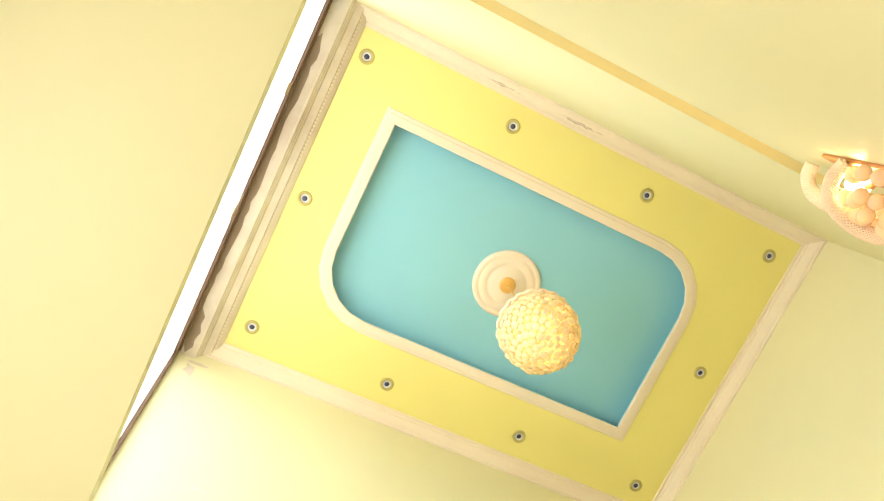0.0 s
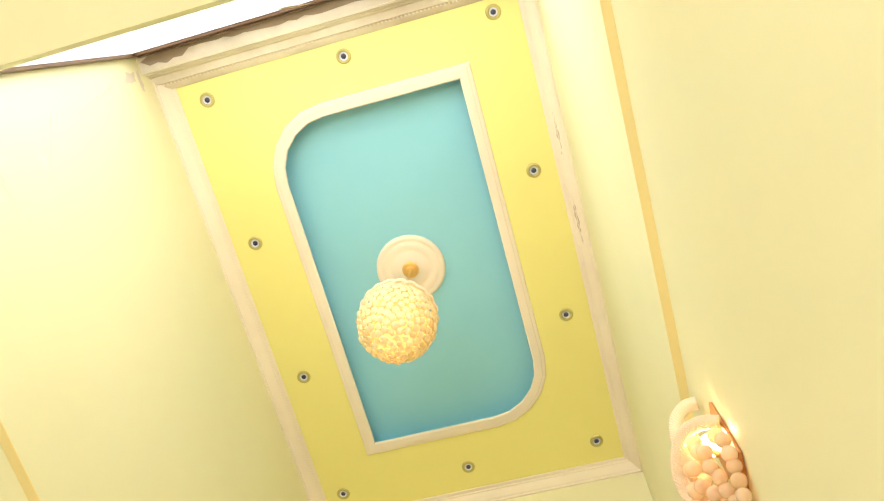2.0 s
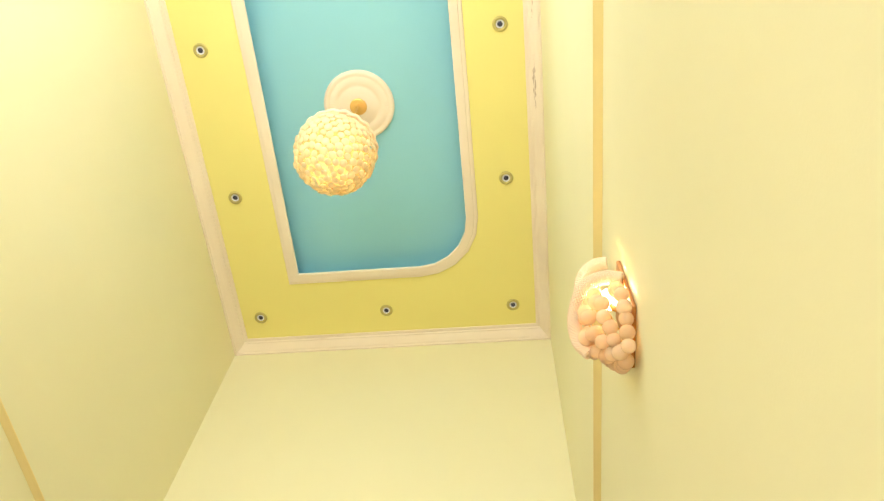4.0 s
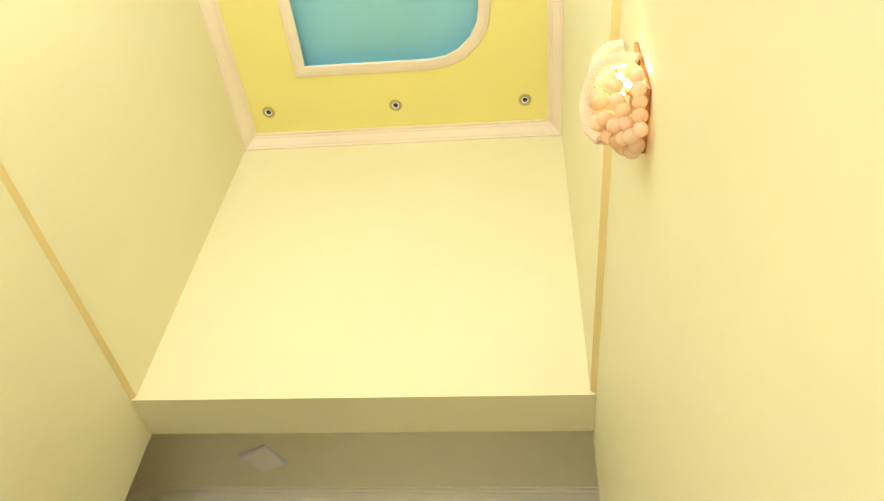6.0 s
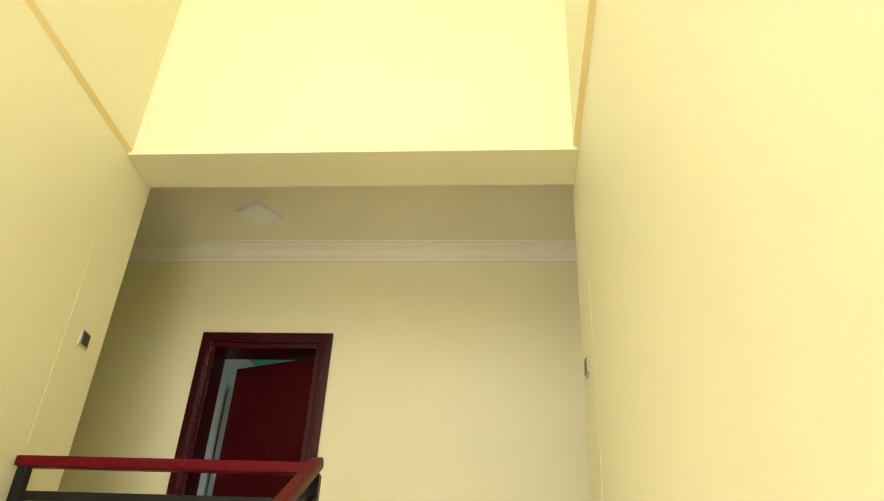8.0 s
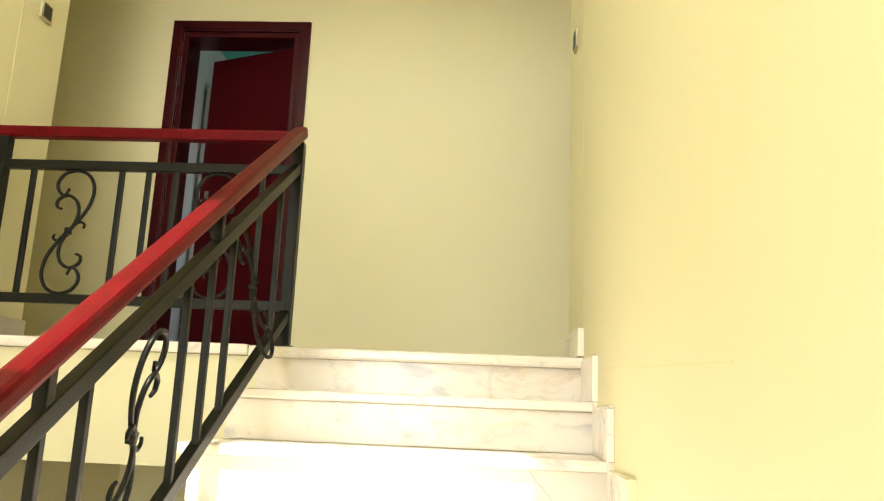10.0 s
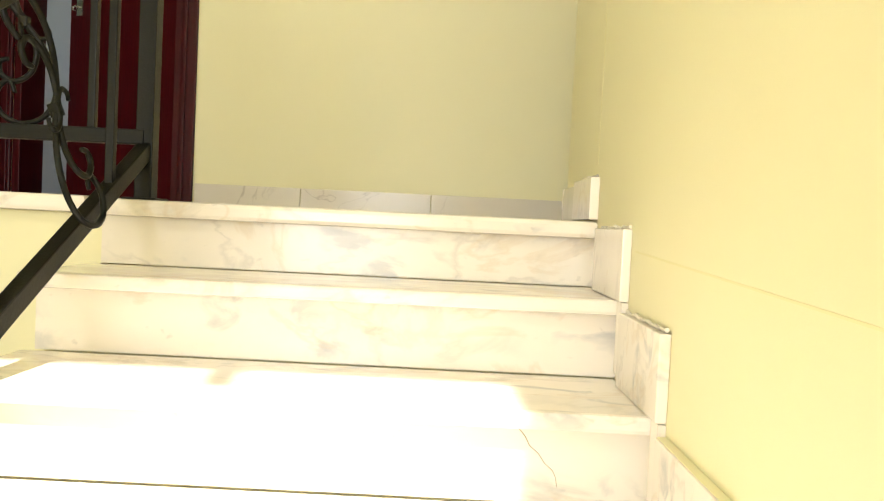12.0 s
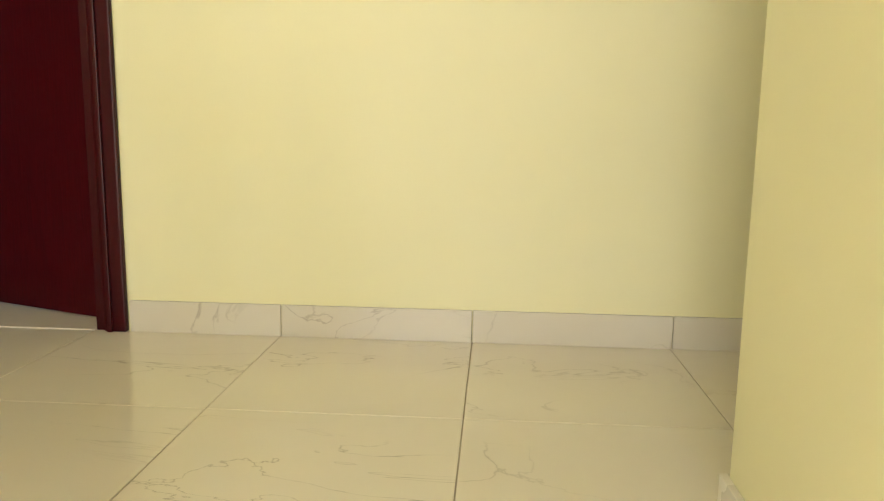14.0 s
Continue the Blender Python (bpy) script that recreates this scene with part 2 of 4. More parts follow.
def tube(bm, pts, r, sides=8, closed=False):
    """A round bar along points, with a frame carried on from point to point."""
    rings = []
    pts = [Vector(p) for p in pts]
    n = len(pts)
    s = None
    for i, p in enumerate(pts):
        a = pts[(i - 1) % n] if closed or i else pts[0]
        b = pts[(i + 1) % n] if closed or i < n - 1 else pts[-1]
        d = (b - a).normalized()
        if s is None:
            s = d.cross(Vector((0, 0, 1)))
            if s.length < 0.05:
                s = d.cross(Vector((1, 0, 0)))
        s = (s - d * s.dot(d)).normalized()
        t = s.cross(d)
        rr = r(i / (n - 1)) if callable(r) else r
        rings.append([bm.verts.new(p + rr * (math.cos(2 * math.pi * k / sides) * s + math.sin(2 * math.pi * k / sides) * t)) for k in range(sides)])
    for i in range(n if closed else n - 1):
        A, B = rings[i], rings[(i + 1) % n]
        for k in range(sides):
            bm.faces.new((A[k], A[(k + 1) % sides], B[(k + 1) % sides], B[k]))
    if not closed:
        bm.faces.new(rings[0][::-1])
        bm.faces.new(rings[-1])
    return bm


def bar(bm, a, b, w, h, bevel=0.003):
    """A square bar from a to b: w across, h in height."""
    a, b = Vector(a), Vector(b)
    d = (b - a).normalized()
    side = d.cross(Vector((0, 0, 1)))
    if side.length < 0.05:
        side = Vector((1, 0, 0))
    side.normalize()
    up = side.cross(d)
    vs = []
    for p in (a, b):
        vs += [bm.verts.new(p + side * sx * w / 2 + up * sz * h / 2) for sx, sz in ((-1, -1), (1, -1), (1, 1), (-1, 1))]
    fs = [(0, 1, 2, 3), (7, 6, 5, 4), (0, 4, 5, 1), (1, 5, 6, 2), (2, 6, 7, 3), (3, 7, 4, 0)]
    for f in fs:
        bm.faces.new([vs[i] for i in f])
    if bevel:
        es = list({e for v in vs for e in v.link_edges})
        bmesh.ops.bevel(bm, geom=es, offset=bevel, segments=2, affect="EDGES", profile=0.6)
    return bm


def lathe(bm, prof, cx=0, cy=0, cz=0, sides=40):
    rings = [[bm.verts.new((cx + r * math.cos(2 * math.pi * k / sides), cy + r * math.sin(2 * math.pi * k / sides), cz + z)) for k in range(sides)] for r, z in prof]
    for A, B in zip(rings, rings[1:]):
        for k in range(sides):
            bm.faces.new((A[k], A[(k + 1) % sides], B[(k + 1) % sides], B[k]))
    return bm


def sweep(bm, prof, a, b, out):
    """A moulding: profile of (distance from the wall, height) from a to b; out points away from the wall."""
    a, b, out = Vector(a), Vector(b), Vector(out)
    A = [bm.verts.new(a + out * d + Vector((0, 0, h))) for d, h in prof]
    B = [bm.verts.new(b + out * d + Vector((0, 0, h))) for d, h in prof]
    for i in range(len(prof) - 1):
        bm.faces.new((A[i], A[i + 1], B[i + 1], B[i]))
    return bm


def finish(bm, name, material, smooth=False):
    bmesh.ops.remove_doubles(bm, verts=bm.verts, dist=1e-6)
    bmesh.ops.recalc_face_normals(bm, faces=bm.faces)
    me = bpy.data.meshes.new(name)
    bm.to_mesh(me)
    bm.free()
    me.materials.append(material)
    if smooth:
        for p in me.polygons:
            p.use_smooth = True
    return me


def part(name, bm, material, parent, label="", smooth=False):
    ob = new(name, finish(bm, name, material, smooth))
    if parent:
        ob.parent = parent
    return tagged(ob, label) if label else ob


def piece(name, me, parent, at):
    ob = new(name, me)
    ob.parent = parent
    ob.location = at
    return ob


def struct(name, bm, material, label, category):
    return tagged(new(name, finish(bm, name, material)), label, category, kind="structure")


def empty(name, at, label, category, group="", kind=""):
    ob = new(name)
    ob.location = at
    return tagged(ob, label, category, group, kind)


def under(parent, ob):
    """Parents ob, built in world places, under a thing that stands elsewhere."""
    ob.parent = parent
    ob.matrix_parent_inverse = Matrix.Translation(parent.location).inverted()
    return ob


def wpart(name, bm, material, parent, label="", smooth=False):
    ob = part(name, bm, material, None, label, smooth)
    return under(parent, ob)


# ---- plan ----
XR, XL = 0.0, -2.48            # faces of the lower side walls
XRU, XLU = -0.027, -2.458       # faces of the upper walls, which stand proud
Z_LEDGE = 2.6
Z_CEIL = 5.053
Y_FRONT, Y_BACK = 0.14, -3.41  # upper stairwell, front beam and back wall
Y_DOOR = 1.62
Y_MID = -4.7
RISE, GO = 0.17, 0.30
Z_MID = -9 * RISE
Z_LOW = -18 * RISE
Y_ENDR, Y_ENDL = 0.53, 0.46
Z_LAND = 2.90
X_WEST, X_EAST = -3.9, 1.7
STAIR_L = -1.25

# ---- walls ----
struct("wall_right", boxes((XR, 0.2, Y_MID, Y_ENDR, Z_LOW, Z_LEDGE)), WALL, "pale yellow painted plaster wall beside the stairs", "wall")
def proud_wall(face, base, outer, y0, y1):
    """Upper wall standing proud of the lower one, its foot sloped back to it."""
    bm = bmesh.new()
    # the foot slopes so that the underside catches more light from below
    prof = ((base, Z_LEDGE), (face, Z_LEDGE + 0.022), (face, 5.3), (outer, 5.3), (outer, Z_LEDGE))
    ends = [[bm.verts.new((x, y, z)) for x, z in prof] for y in (y0, y1)]
    for i in range(len(prof)):
        j = (i + 1) % len(prof)
        bm.faces.new((ends[0][i], ends[0][j], ends[1][j], ends[1][i]))
    bm.faces.new(ends[0])
    bm.faces.new(ends[1][::-1])
    bmesh.ops.recalc_face_normals(bm, faces=bm.faces)
    return bm


struct("wall_right_upper", proud_wall(XRU, XR, 0.2, Y_BACK, Y_FRONT), WALL, "pale yellow upper wall standing proud over a ledge", "wall")
struct("wall_left", boxes((XL - 0.2, XL, Y_MID, Y_ENDL, -0.02, Z_LEDGE)), WALL, "pale yellow painted plaster wall beside the stairwell", "wall")
struct("wall_left_lower", boxes((XL - 0.2, XL, Y_MID, 0.72, Z_LOW, -0.02), (XL - 0.2, XL, 0.72, Y_DOOR, -0.87, -0.02), (XL - 0.26, XL - 0.2, 0.7, Y_DOOR, Z_LOW, -0.02)), WALL, "yellow wall of the lower hall with a door opening", "wall")
struct("wall_left_upper", proud_wall(XLU, XL, XL - 0.2, Y_BACK - 0.22, Y_FRONT), WALL, "pale yellow upper wall lit by the high window", "wall")
def ledge_strip(face, base, side, y0, y1):
    """A narrow sloped band on the proud wall's foot, deeper yellow for bounced light."""
    bm = bmesh.new()
    d = 0.002 * side
    prof = ((base + d * 0.2, Z_LEDGE - 0.003), (face + d, Z_LEDGE + 0.019), (face + d, Z_LEDGE + 0.024), (face - d, Z_LEDGE + 0.024), (base - d, Z_LEDGE + 0.001))
    ends = [[bm.verts.new((x, y, z)) for x, z in prof] for y in (y0, y1)]
    for i in range(len(prof)):
        j = (i + 1) % len(prof)
        bm.faces.new((ends[0][i], ends[0][j], ends[1][j], ends[1][i]))
    bm.faces.new(ends[0])
    bm.faces.new(ends[1][::-1])
    bmesh.ops.recalc_face_normals(bm, faces=bm.faces)
    return bm


struct("trim_ledge", ledge_strip(XRU, XR, -1, Y_BACK, Y_FRONT - 0.002), LEDGE_BOUNCE, "band along the foot of the upper wall, bounced light painted in as deeper yellow", "trim")
struct("trim_ledge_left", ledge_strip(XLU, XL, 1, Y_BACK, Y_FRONT - 0.002), LEDGE_BOUNCE, "band along the foot of the upper wall, bounced light painted in as deeper yellow", "trim")
struct("wall_front_upper", boxes((XL - 0.2, 0.2, Y_FRONT, 0.447, 2.593, 5.3)), WALL, "pale yellow wall hanging above the landing opening", "wall")
DX0, DX1, DZ = -2.40, -1.63, 2.14
struct("wall_landing", boxes((X_WEST, DX0, Y_DOOR, Y_DOOR + 0.2, Z_LOW, 3.1), (DX1, X_EAST, Y_DOOR, Y_DOOR + 0.2, Z_LOW, 3.1),
                             (DX0, DX1, Y_DOOR, Y_DOOR + 0.2, DZ, 3.1), (DX0, DX1, Y_DOOR, Y_DOOR + 0.2, Z_LOW, -0.02)), WALL, "pale yellow landing wall with a doorway", "wall")
struct("wall_landing_east", boxes((X_EAST, X_EAST + 0.15, Y_ENDR - 0.2, Y_DOOR, Z_LOW, 3.1)), WALL, "plain yellow end wall of the landing", "wall")
struct("wall_landing_west", boxes((X_WEST - 0.15, X_WEST, Y_ENDL - 0.2, Y_DOOR, -0.02, 3.1)), WALL, "plain yellow end wall of the landing", "wall")
struct("wall_landing_south_east", boxes((0.2, X_EAST, Y_ENDR - 0.15, Y_ENDR, Z_LOW, 3.1)), WALL, "plain yellow wall behind the stair wall", "wall")
struct("wall_landing_south_west", boxes((X_WEST, XL - 0.2, Y_ENDL - 0.15, Y_ENDL, -0.02, 3.1)), WALL, "plain yellow wall behind the stairwell wall", "wall")
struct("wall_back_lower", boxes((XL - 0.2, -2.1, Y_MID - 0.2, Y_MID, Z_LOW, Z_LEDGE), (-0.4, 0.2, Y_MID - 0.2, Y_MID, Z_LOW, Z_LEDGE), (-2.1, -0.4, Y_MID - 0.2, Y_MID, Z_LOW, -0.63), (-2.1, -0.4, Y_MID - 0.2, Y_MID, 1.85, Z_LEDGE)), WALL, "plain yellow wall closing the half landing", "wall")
WX0, WX1, WZ0, WZ1 = XLU, -0.04, 2.76, 4.88
struct("wall_back_upper", boxes((WX1, 0.2, Y_BACK - 0.22, Y_BACK - 0.045, Z_LEDGE + 0.15, WZ1), (WX0, WX1, Y_BACK - 0.22, Y_BACK - 0.045, Z_LEDGE + 0.15, WZ0),
                                (WX0, 0.2, Y_BACK - 0.14, Y_BACK, WZ1, 5.3)), WALL, "pale yellow back wall with a high window", "wall")
struct("ceiling_half_landing", boxes((XL - 0.2, 0.2, Y_MID - 0.2, Y_BACK - 0.043, Z_LEDGE, Z_LEDGE + 0.15)), WALL, "yellow painted flat soffit over the half landing", "ceiling")
struct("ceiling_landing", boxes((X_WEST, X_EAST, 0.447, Y_DOOR, Z_LAND, 3.1)), CEIL_LAND, "dull cream painted ceiling of the landing", "ceiling")


# ---- stairwell ceiling with its recess ----
def tray_outline(grow=0.0, seg=5):
    x0, x1, y0, y1, r = -1.86 - grow, -0.585 + grow, -2.865 - grow, -0.50 + grow, 0.37 + grow
    pts = [(x0, y1), (x1 - r, y1)]
    pts += [(x1 - r + r * math.sin(a), y1 - r + r * math.cos(a)) for a in [math.pi / 2 * k / seg for k in range(1, seg + 1)]]
    pts += [(x1, y0), (x0 + r, y0)]
    pts += [(x0 + r - r * math.sin(a), y0 + r - r * math.cos(a)) for a in [math.pi / 2 * k / seg for k in range(1, seg + 1)]]
    return pts


def ceiling_sheet():
    """The yellow ceiling, a slab pierced by the recess."""
    bm = bmesh.new()
    inner = tray_outline()
    lo = [bm.verts.new((x, y, Z_CEIL)) for x, y in inner]
    cx, cy = -1.2225, -1.68
    ox0, ox1, oy0, oy1 = XLU - 0.02, XRU + 0.02, Y_BACK - 0.02, Y_FRONT + 0.02
    corners = [(ox0, oy1), (ox1, oy1), (ox1, oy0), (ox0, oy0)]
    oc = [bm.verts.new((x, y, Z_CEIL)) for x, y in corners]
    n = len(lo)
    near = [min(range(4), key=lambda c: (corners[c][0] - p[0]) ** 2 + (corners[c][1] - p[1]) ** 2) for p in inner]
    for i in range(n):
        j = (i + 1) % n
        if near[i] == near[j]:
            bm.faces.new((lo[i], lo[j], oc[near[i]]))
        else:
            bm.faces.new((lo[i], lo[j], oc[near[j]], oc[near[i]]))
    return bm


struct("ceiling", ceiling_sheet(), CEIL_YELLOW, "bright yellow painted gypsum ceiling with a recess", "ceiling")
def recess():
    bm = bmesh.new()
    lo = [bm.verts.new((x, y, Z_CEIL)) for x, y in tray_outline()]
    lip = [bm.verts.new((x, y, Z_CEIL + 0.014)) for x, y in tray_outline()]
    back = [bm.verts.new((x, y, Z_CEIL + 0.014)) for x, y in tray_outline(0.055)]
    hi = [bm.verts.new((x, y, 5.17)) for x, y in tray_outline(0.055)]
    for A, B in ((lo, lip), (lip, back), (back, hi)):
        for i in range(len(A)):
            j = (i + 1) % len(A)
            bm.faces.new((A[i], B[i], B[j], A[j]))
    bm.faces.new(hi)
    return bm


struct("ceiling_recess", recess(), CEIL_BLUE, "turquoise painted recessed ceiling panel", "ceiling")
struct("ceiling_slab", boxes((XL - 0.2, 0.2, Y_BACK - 0.14, 0.447, 5.3, 5.45)), CONCRETE, "plain plaster roof slab", "ceiling")


def frame_moulding():
    bm = bmesh.new()
    prof = [(-0.004, 0.002), (-0.004, -0.010), (0.003, -0.015), (0.052, -0.015), (0.055, -0.011), (0.074, -0.010), (0.080, -0.006), (0.082, 0.002)]
    rings = [[bm.verts.new((x, y, Z_CEIL + h)) for x, y in tray_outline(d)] for d, h in prof]
    for A, B in zip(rings, rings[1:]):
        for k in range(len(A)):
            bm.faces.new((A[k], A[(k + 1) % len(A)], B[(k + 1) % len(A)], B[k]))
    return bm


struct("trim_ceiling_recess", frame_moulding(), CREAM, "cream plaster moulding round the turquoise recess", "trim")

CORN = [(0.0, -0.078), (0.012, -0.078), (0.016, -0.066), (0.028, -0.060), (0.05, -0.040), (0.066, -0.022), (0.074, -0.020), (0.078, -0.010), (0.10, -0.008), (0.102, 0.0)]
bm = bmesh.new()
sweep(bm, CORN, (XRU, Y_BACK, Z_CEIL), (XRU, Y_FRONT, Z_CEIL), (-1, 0, 0))
sweep(bm, CORN, (XLU, Y_BACK, Z_CEIL), (XLU, Y_FRONT, Z_CEIL), (1, 0, 0))
sweep(bm, CORN, (XLU, Y_FRONT, Z_CEIL), (XRU, Y_FRONT, Z_CEIL), (0, -1, 0))
struct("trim_cornice", bm, CREAM, "cream plaster cornice, worn and patched in places", "trim")
BCORN = [(0.0, -0.17), (0.01, -0.17), (0.012, -0.135), (0.022, -0.13), (0.026, -0.11), (0.034, -0.105), (0.04, -0.085), (0.085, -0.07), (0.09, -0.045), (0.105, -0.04), (0.115, -0.03), (0.13, -0.012), (0.135, 0.0)]
bm = bmesh.new()
sweep(bm, BCORN, (XLU, Y_BACK, Z_CEIL), (XRU, Y_BACK, Z_CEIL), (0, 1, 0))
back_cornice = struct("trim_cornice_back", bm, CREAM_DIRTY, "cream cornice over the window, stained and peeling", "trim")
# bead row on the back cornice
bead = bmesh.new()
bmesh.ops.create_icosphere(bead, subdivisions=1, radius=0.008)
bead_me = finish(bead, "bead", CREAM)
for k in range(96):
    piece("bead", bead_me, back_cornice, (XLU + 0.03 + k * 0.0249, Y_BACK + 0.094, Z_CEIL - 0.046))


def peeled(y0, y1, seed):
    """A long patch where the cornice has lost its paint: an uneven sheet lying on the moulding."""
    bm = bmesh.new()
    rnd = random.Random(seed)
    rows = []
    n = 14
    for i in range(n + 1):
        f = i / n
        a = 0.2 + 0.25 * rnd.random() + 0.5 * abs(f - 0.5)
        b = 0.95 - 0.25 * rnd.random() - 0.6 * abs(f - 0.5)
        rows.append([bm.verts.new((XRU - (0.028 + 0.036 * s) - 0.0015, y0 + (y1 - y0) * f, Z_CEIL - 0.060 + 0.038 * s - 0.0015)) for s in (a, max(a + 0.05, b))])
    for A, B in zip(rows, rows[1:]):
        bm.faces.new((A[0], A[1], B[1], B[0]))
    return bm


for k, (a, b) in enumerate(((-2.52, -2.2), (-1.98, -1.62))):
    part("peeled_patch", peeled(a, b, k), PEEL, bpy.data.objects["trim_cornice"], "bare brownish patch of peeled cornice paint")
LCORN = [(0.0, -0.115), (0.012, -0.115), (0.016, -0.095), (0.03, -0.085), (0.05, -0.05), (0.075, -0.03), (0.085, -0.028), (0.09, -0.012), (0.11, -0.01), (0.112, 0.0)]
bm = bmesh.new()
sweep(bm, LCORN, (X_WEST, Y_DOOR, Z_LAND), (X_EAST, Y_DOOR, Z_LAND), (0, -1, 0))
struct("trim_cornice_landing", bm, CREAM_LAND, "cream moulded cornice along the landing ceiling", "trim")

# ---- high window ----
win = empty("window_1", (WX0, Y_BACK - 0.14, WZ0), "brown framed high window, overexposed by daylight", "window", kind="structure")
wy0, wy1 = Y_BACK - 0.14, Y_BACK - 0.10
for nm, r in (("frame_jamb", (WX0, WX0 + 0.05, wy0, wy1, WZ0, WZ1)), ("frame_jamb", (WX1 - 0.05, WX1, wy0, wy1, WZ0, WZ1)),
              ("frame_head", (WX0 + 0.05, WX1 - 0.05, wy0, wy1, WZ1 - 0.14, WZ1)), ("frame_rail", (WX0 + 0.05, WX1 - 0.05, wy1, wy1 + 0.012, WZ1 - 0.09, WZ1 - 0.05)), ("frame_sill", (WX0 + 0.05, WX1 - 0.05, wy0, wy1, WZ0, WZ0 + 0.04))):
    wpart(nm, boxes(r, bevel=0.004), ALU, win)
for k in range(3):
    xa = WX0 + 0.05 + k * (WX1 - WX0 - 0.1) / 3
    p = wpart("pane", boxes((xa + 0.002, xa + (WX1 - WX0 - 0.1) / 3 - 0.002, wy0 + 0.016, wy0 + 0.022, WZ0 + 0.04, WZ1 - 0.14)), GLASS, win)
    p.visible_shadow = False

head_trim = struct("trim_window_head", boxes((WX0, WX1, Y_BACK - 0.099, Y_BACK - 0.002, WZ1 - 0.006, WZ1 - 0.001)), CREAM_DIRTY, "cream plaster under the window head, stained and cracked", "trim")


def ragged(x0, x1, y0, y1, z, seed):
    """A stain with torn edges on the window head, thicker in its middle."""
    bm = bmesh.new()
    rnd = random.Random(seed)
    n = max(6, int((x1 - x0) / 0.05))
    rows = []
    for i in range(n + 1):
        f = i / n
        fat = (4 * f * (1 - f)) ** 0.4 * rnd.uniform(0.55, 1.0)
        mid = y0 + (y1 - y0) * rnd.uniform(0.25, 0.45)
        rows.append([bm.verts.new((x0 + (x1 - x0) * f, mid + s * fat * (y1 - y0) / 2, z)) for s in (-0.9, 1.0)])
    for A, B in zip(rows, rows[1:]):
        bm.faces.new((A[0], A[1], B[1], B[0]))
    return bm


for k, (xa, xb, wide) in enumerate(((-2.44, -2.12, 0.085), (-2.3, -0.30, 0.045), (-1.9, -0.7, 0.058), (-0.8, -0.28, 0.075))):
    part("stain", ragged(xa, xb, Y_BACK - 0.098, Y_BACK - 0.098 + wide, WZ1 - 0.0075 - 0.0004 * k, 20 + k), HEAD_DIRT, head_trim, "ragged brown water stain")

for x, lean in ((-0.66, 0.03), (-1.30, -0.10)):
    tp = bmesh.new()
    q = [(x - 0.035, WZ1 - 0.03), (x + 0.035, WZ1 - 0.03), (x + 0.03 + lean, WZ1 - 0.42), (x - 0.04 + lean, WZ1 - 0.40)]
    a = [tp.verts.new((u, Y_BACK - 0.108, v)) for u, v in q]
    b = [tp.verts.new((u, Y_BACK - 0.106, v)) for u, v in q]
    tp.faces.new(a)
    tp.faces.new(b[::-1])
    for k in range(4):
        tp.faces.new((a[k], b[k], b[(k + 1) % 4], a[(k + 1) % 4]))
    wpart("tape", tp, TAPE, win, "strip of brown adhesive tape")

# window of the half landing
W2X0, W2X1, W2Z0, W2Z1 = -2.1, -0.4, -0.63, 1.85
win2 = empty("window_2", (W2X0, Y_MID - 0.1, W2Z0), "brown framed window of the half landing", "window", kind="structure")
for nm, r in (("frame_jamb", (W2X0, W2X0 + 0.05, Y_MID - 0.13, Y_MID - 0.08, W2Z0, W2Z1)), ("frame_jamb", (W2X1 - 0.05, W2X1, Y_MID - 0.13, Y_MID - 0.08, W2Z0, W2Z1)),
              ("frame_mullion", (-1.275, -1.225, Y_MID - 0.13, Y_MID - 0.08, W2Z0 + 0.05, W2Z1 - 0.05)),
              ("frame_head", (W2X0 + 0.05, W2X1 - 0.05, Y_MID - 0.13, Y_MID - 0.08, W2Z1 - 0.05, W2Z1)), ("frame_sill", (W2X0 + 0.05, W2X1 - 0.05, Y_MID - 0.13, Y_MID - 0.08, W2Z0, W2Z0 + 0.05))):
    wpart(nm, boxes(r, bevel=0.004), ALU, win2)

# flaked plaster and cracks on the wall beside the window
left_upper = bpy.data.objects["wall_left_upper"]


def flake(y, z, w, h, seed):
    """An uneven shallow scar in the paint."""
    bm = bmesh.new()
    rnd = random.Random(seed)
    rim = []
    for k in range(14):
        a = 2 * math.pi * k / 14
        r = rnd.uniform(0.45, 1.0)
        rim.append(bm.verts.new((XLU + 0.0012, y + w * r * math.cos(a), z + h * r * math.sin(a))))
    mid = bm.verts.new((XLU + 0.0022, y, z))
    for k in range(14):
        bm.faces.new((mid, rim[k], rim[(k + 1) % 14]))
    return bm


for k, (y, z, w, h) in enumerate(((-3.40, 4.70, 0.05, 0.10), (-3.36, 4.82, 0.09, 0.03), (-3.11, 3.54, 0.045, 0.018), (-3.04, 2.93, 0.07, 0.05), (-3.05, 3.15, 0.05, 0.02))):
    part("flake", flake(y, z, w, h, 50 + k), CREAM_DIRTY, left_upper, "flaked patch of stained plaster")
for k, (y, z, ly, lz) in enumerate(((-3.30, 3.75, 0.30, -0.22), (-3.14, 3.20, 0.22, 0.02), (-3.38, 4.45, 0.10, -0.45), (-3.2, 3.0, 0.3, -0.08))):
    rnd = random.Random(70 + k)
    way = [(XLU, y + ly * i / 9 + rnd.uniform(-0.012, 0.012), z + lz * i / 9 + rnd.uniform(-0.012, 0.012)) for i in range(10)]
    part("crack", tube(bmesh.new(), way, lambda f: 0.0016 - 0.001 * f, 5), PEEL, left_upper, "hairline crack in the plaster")

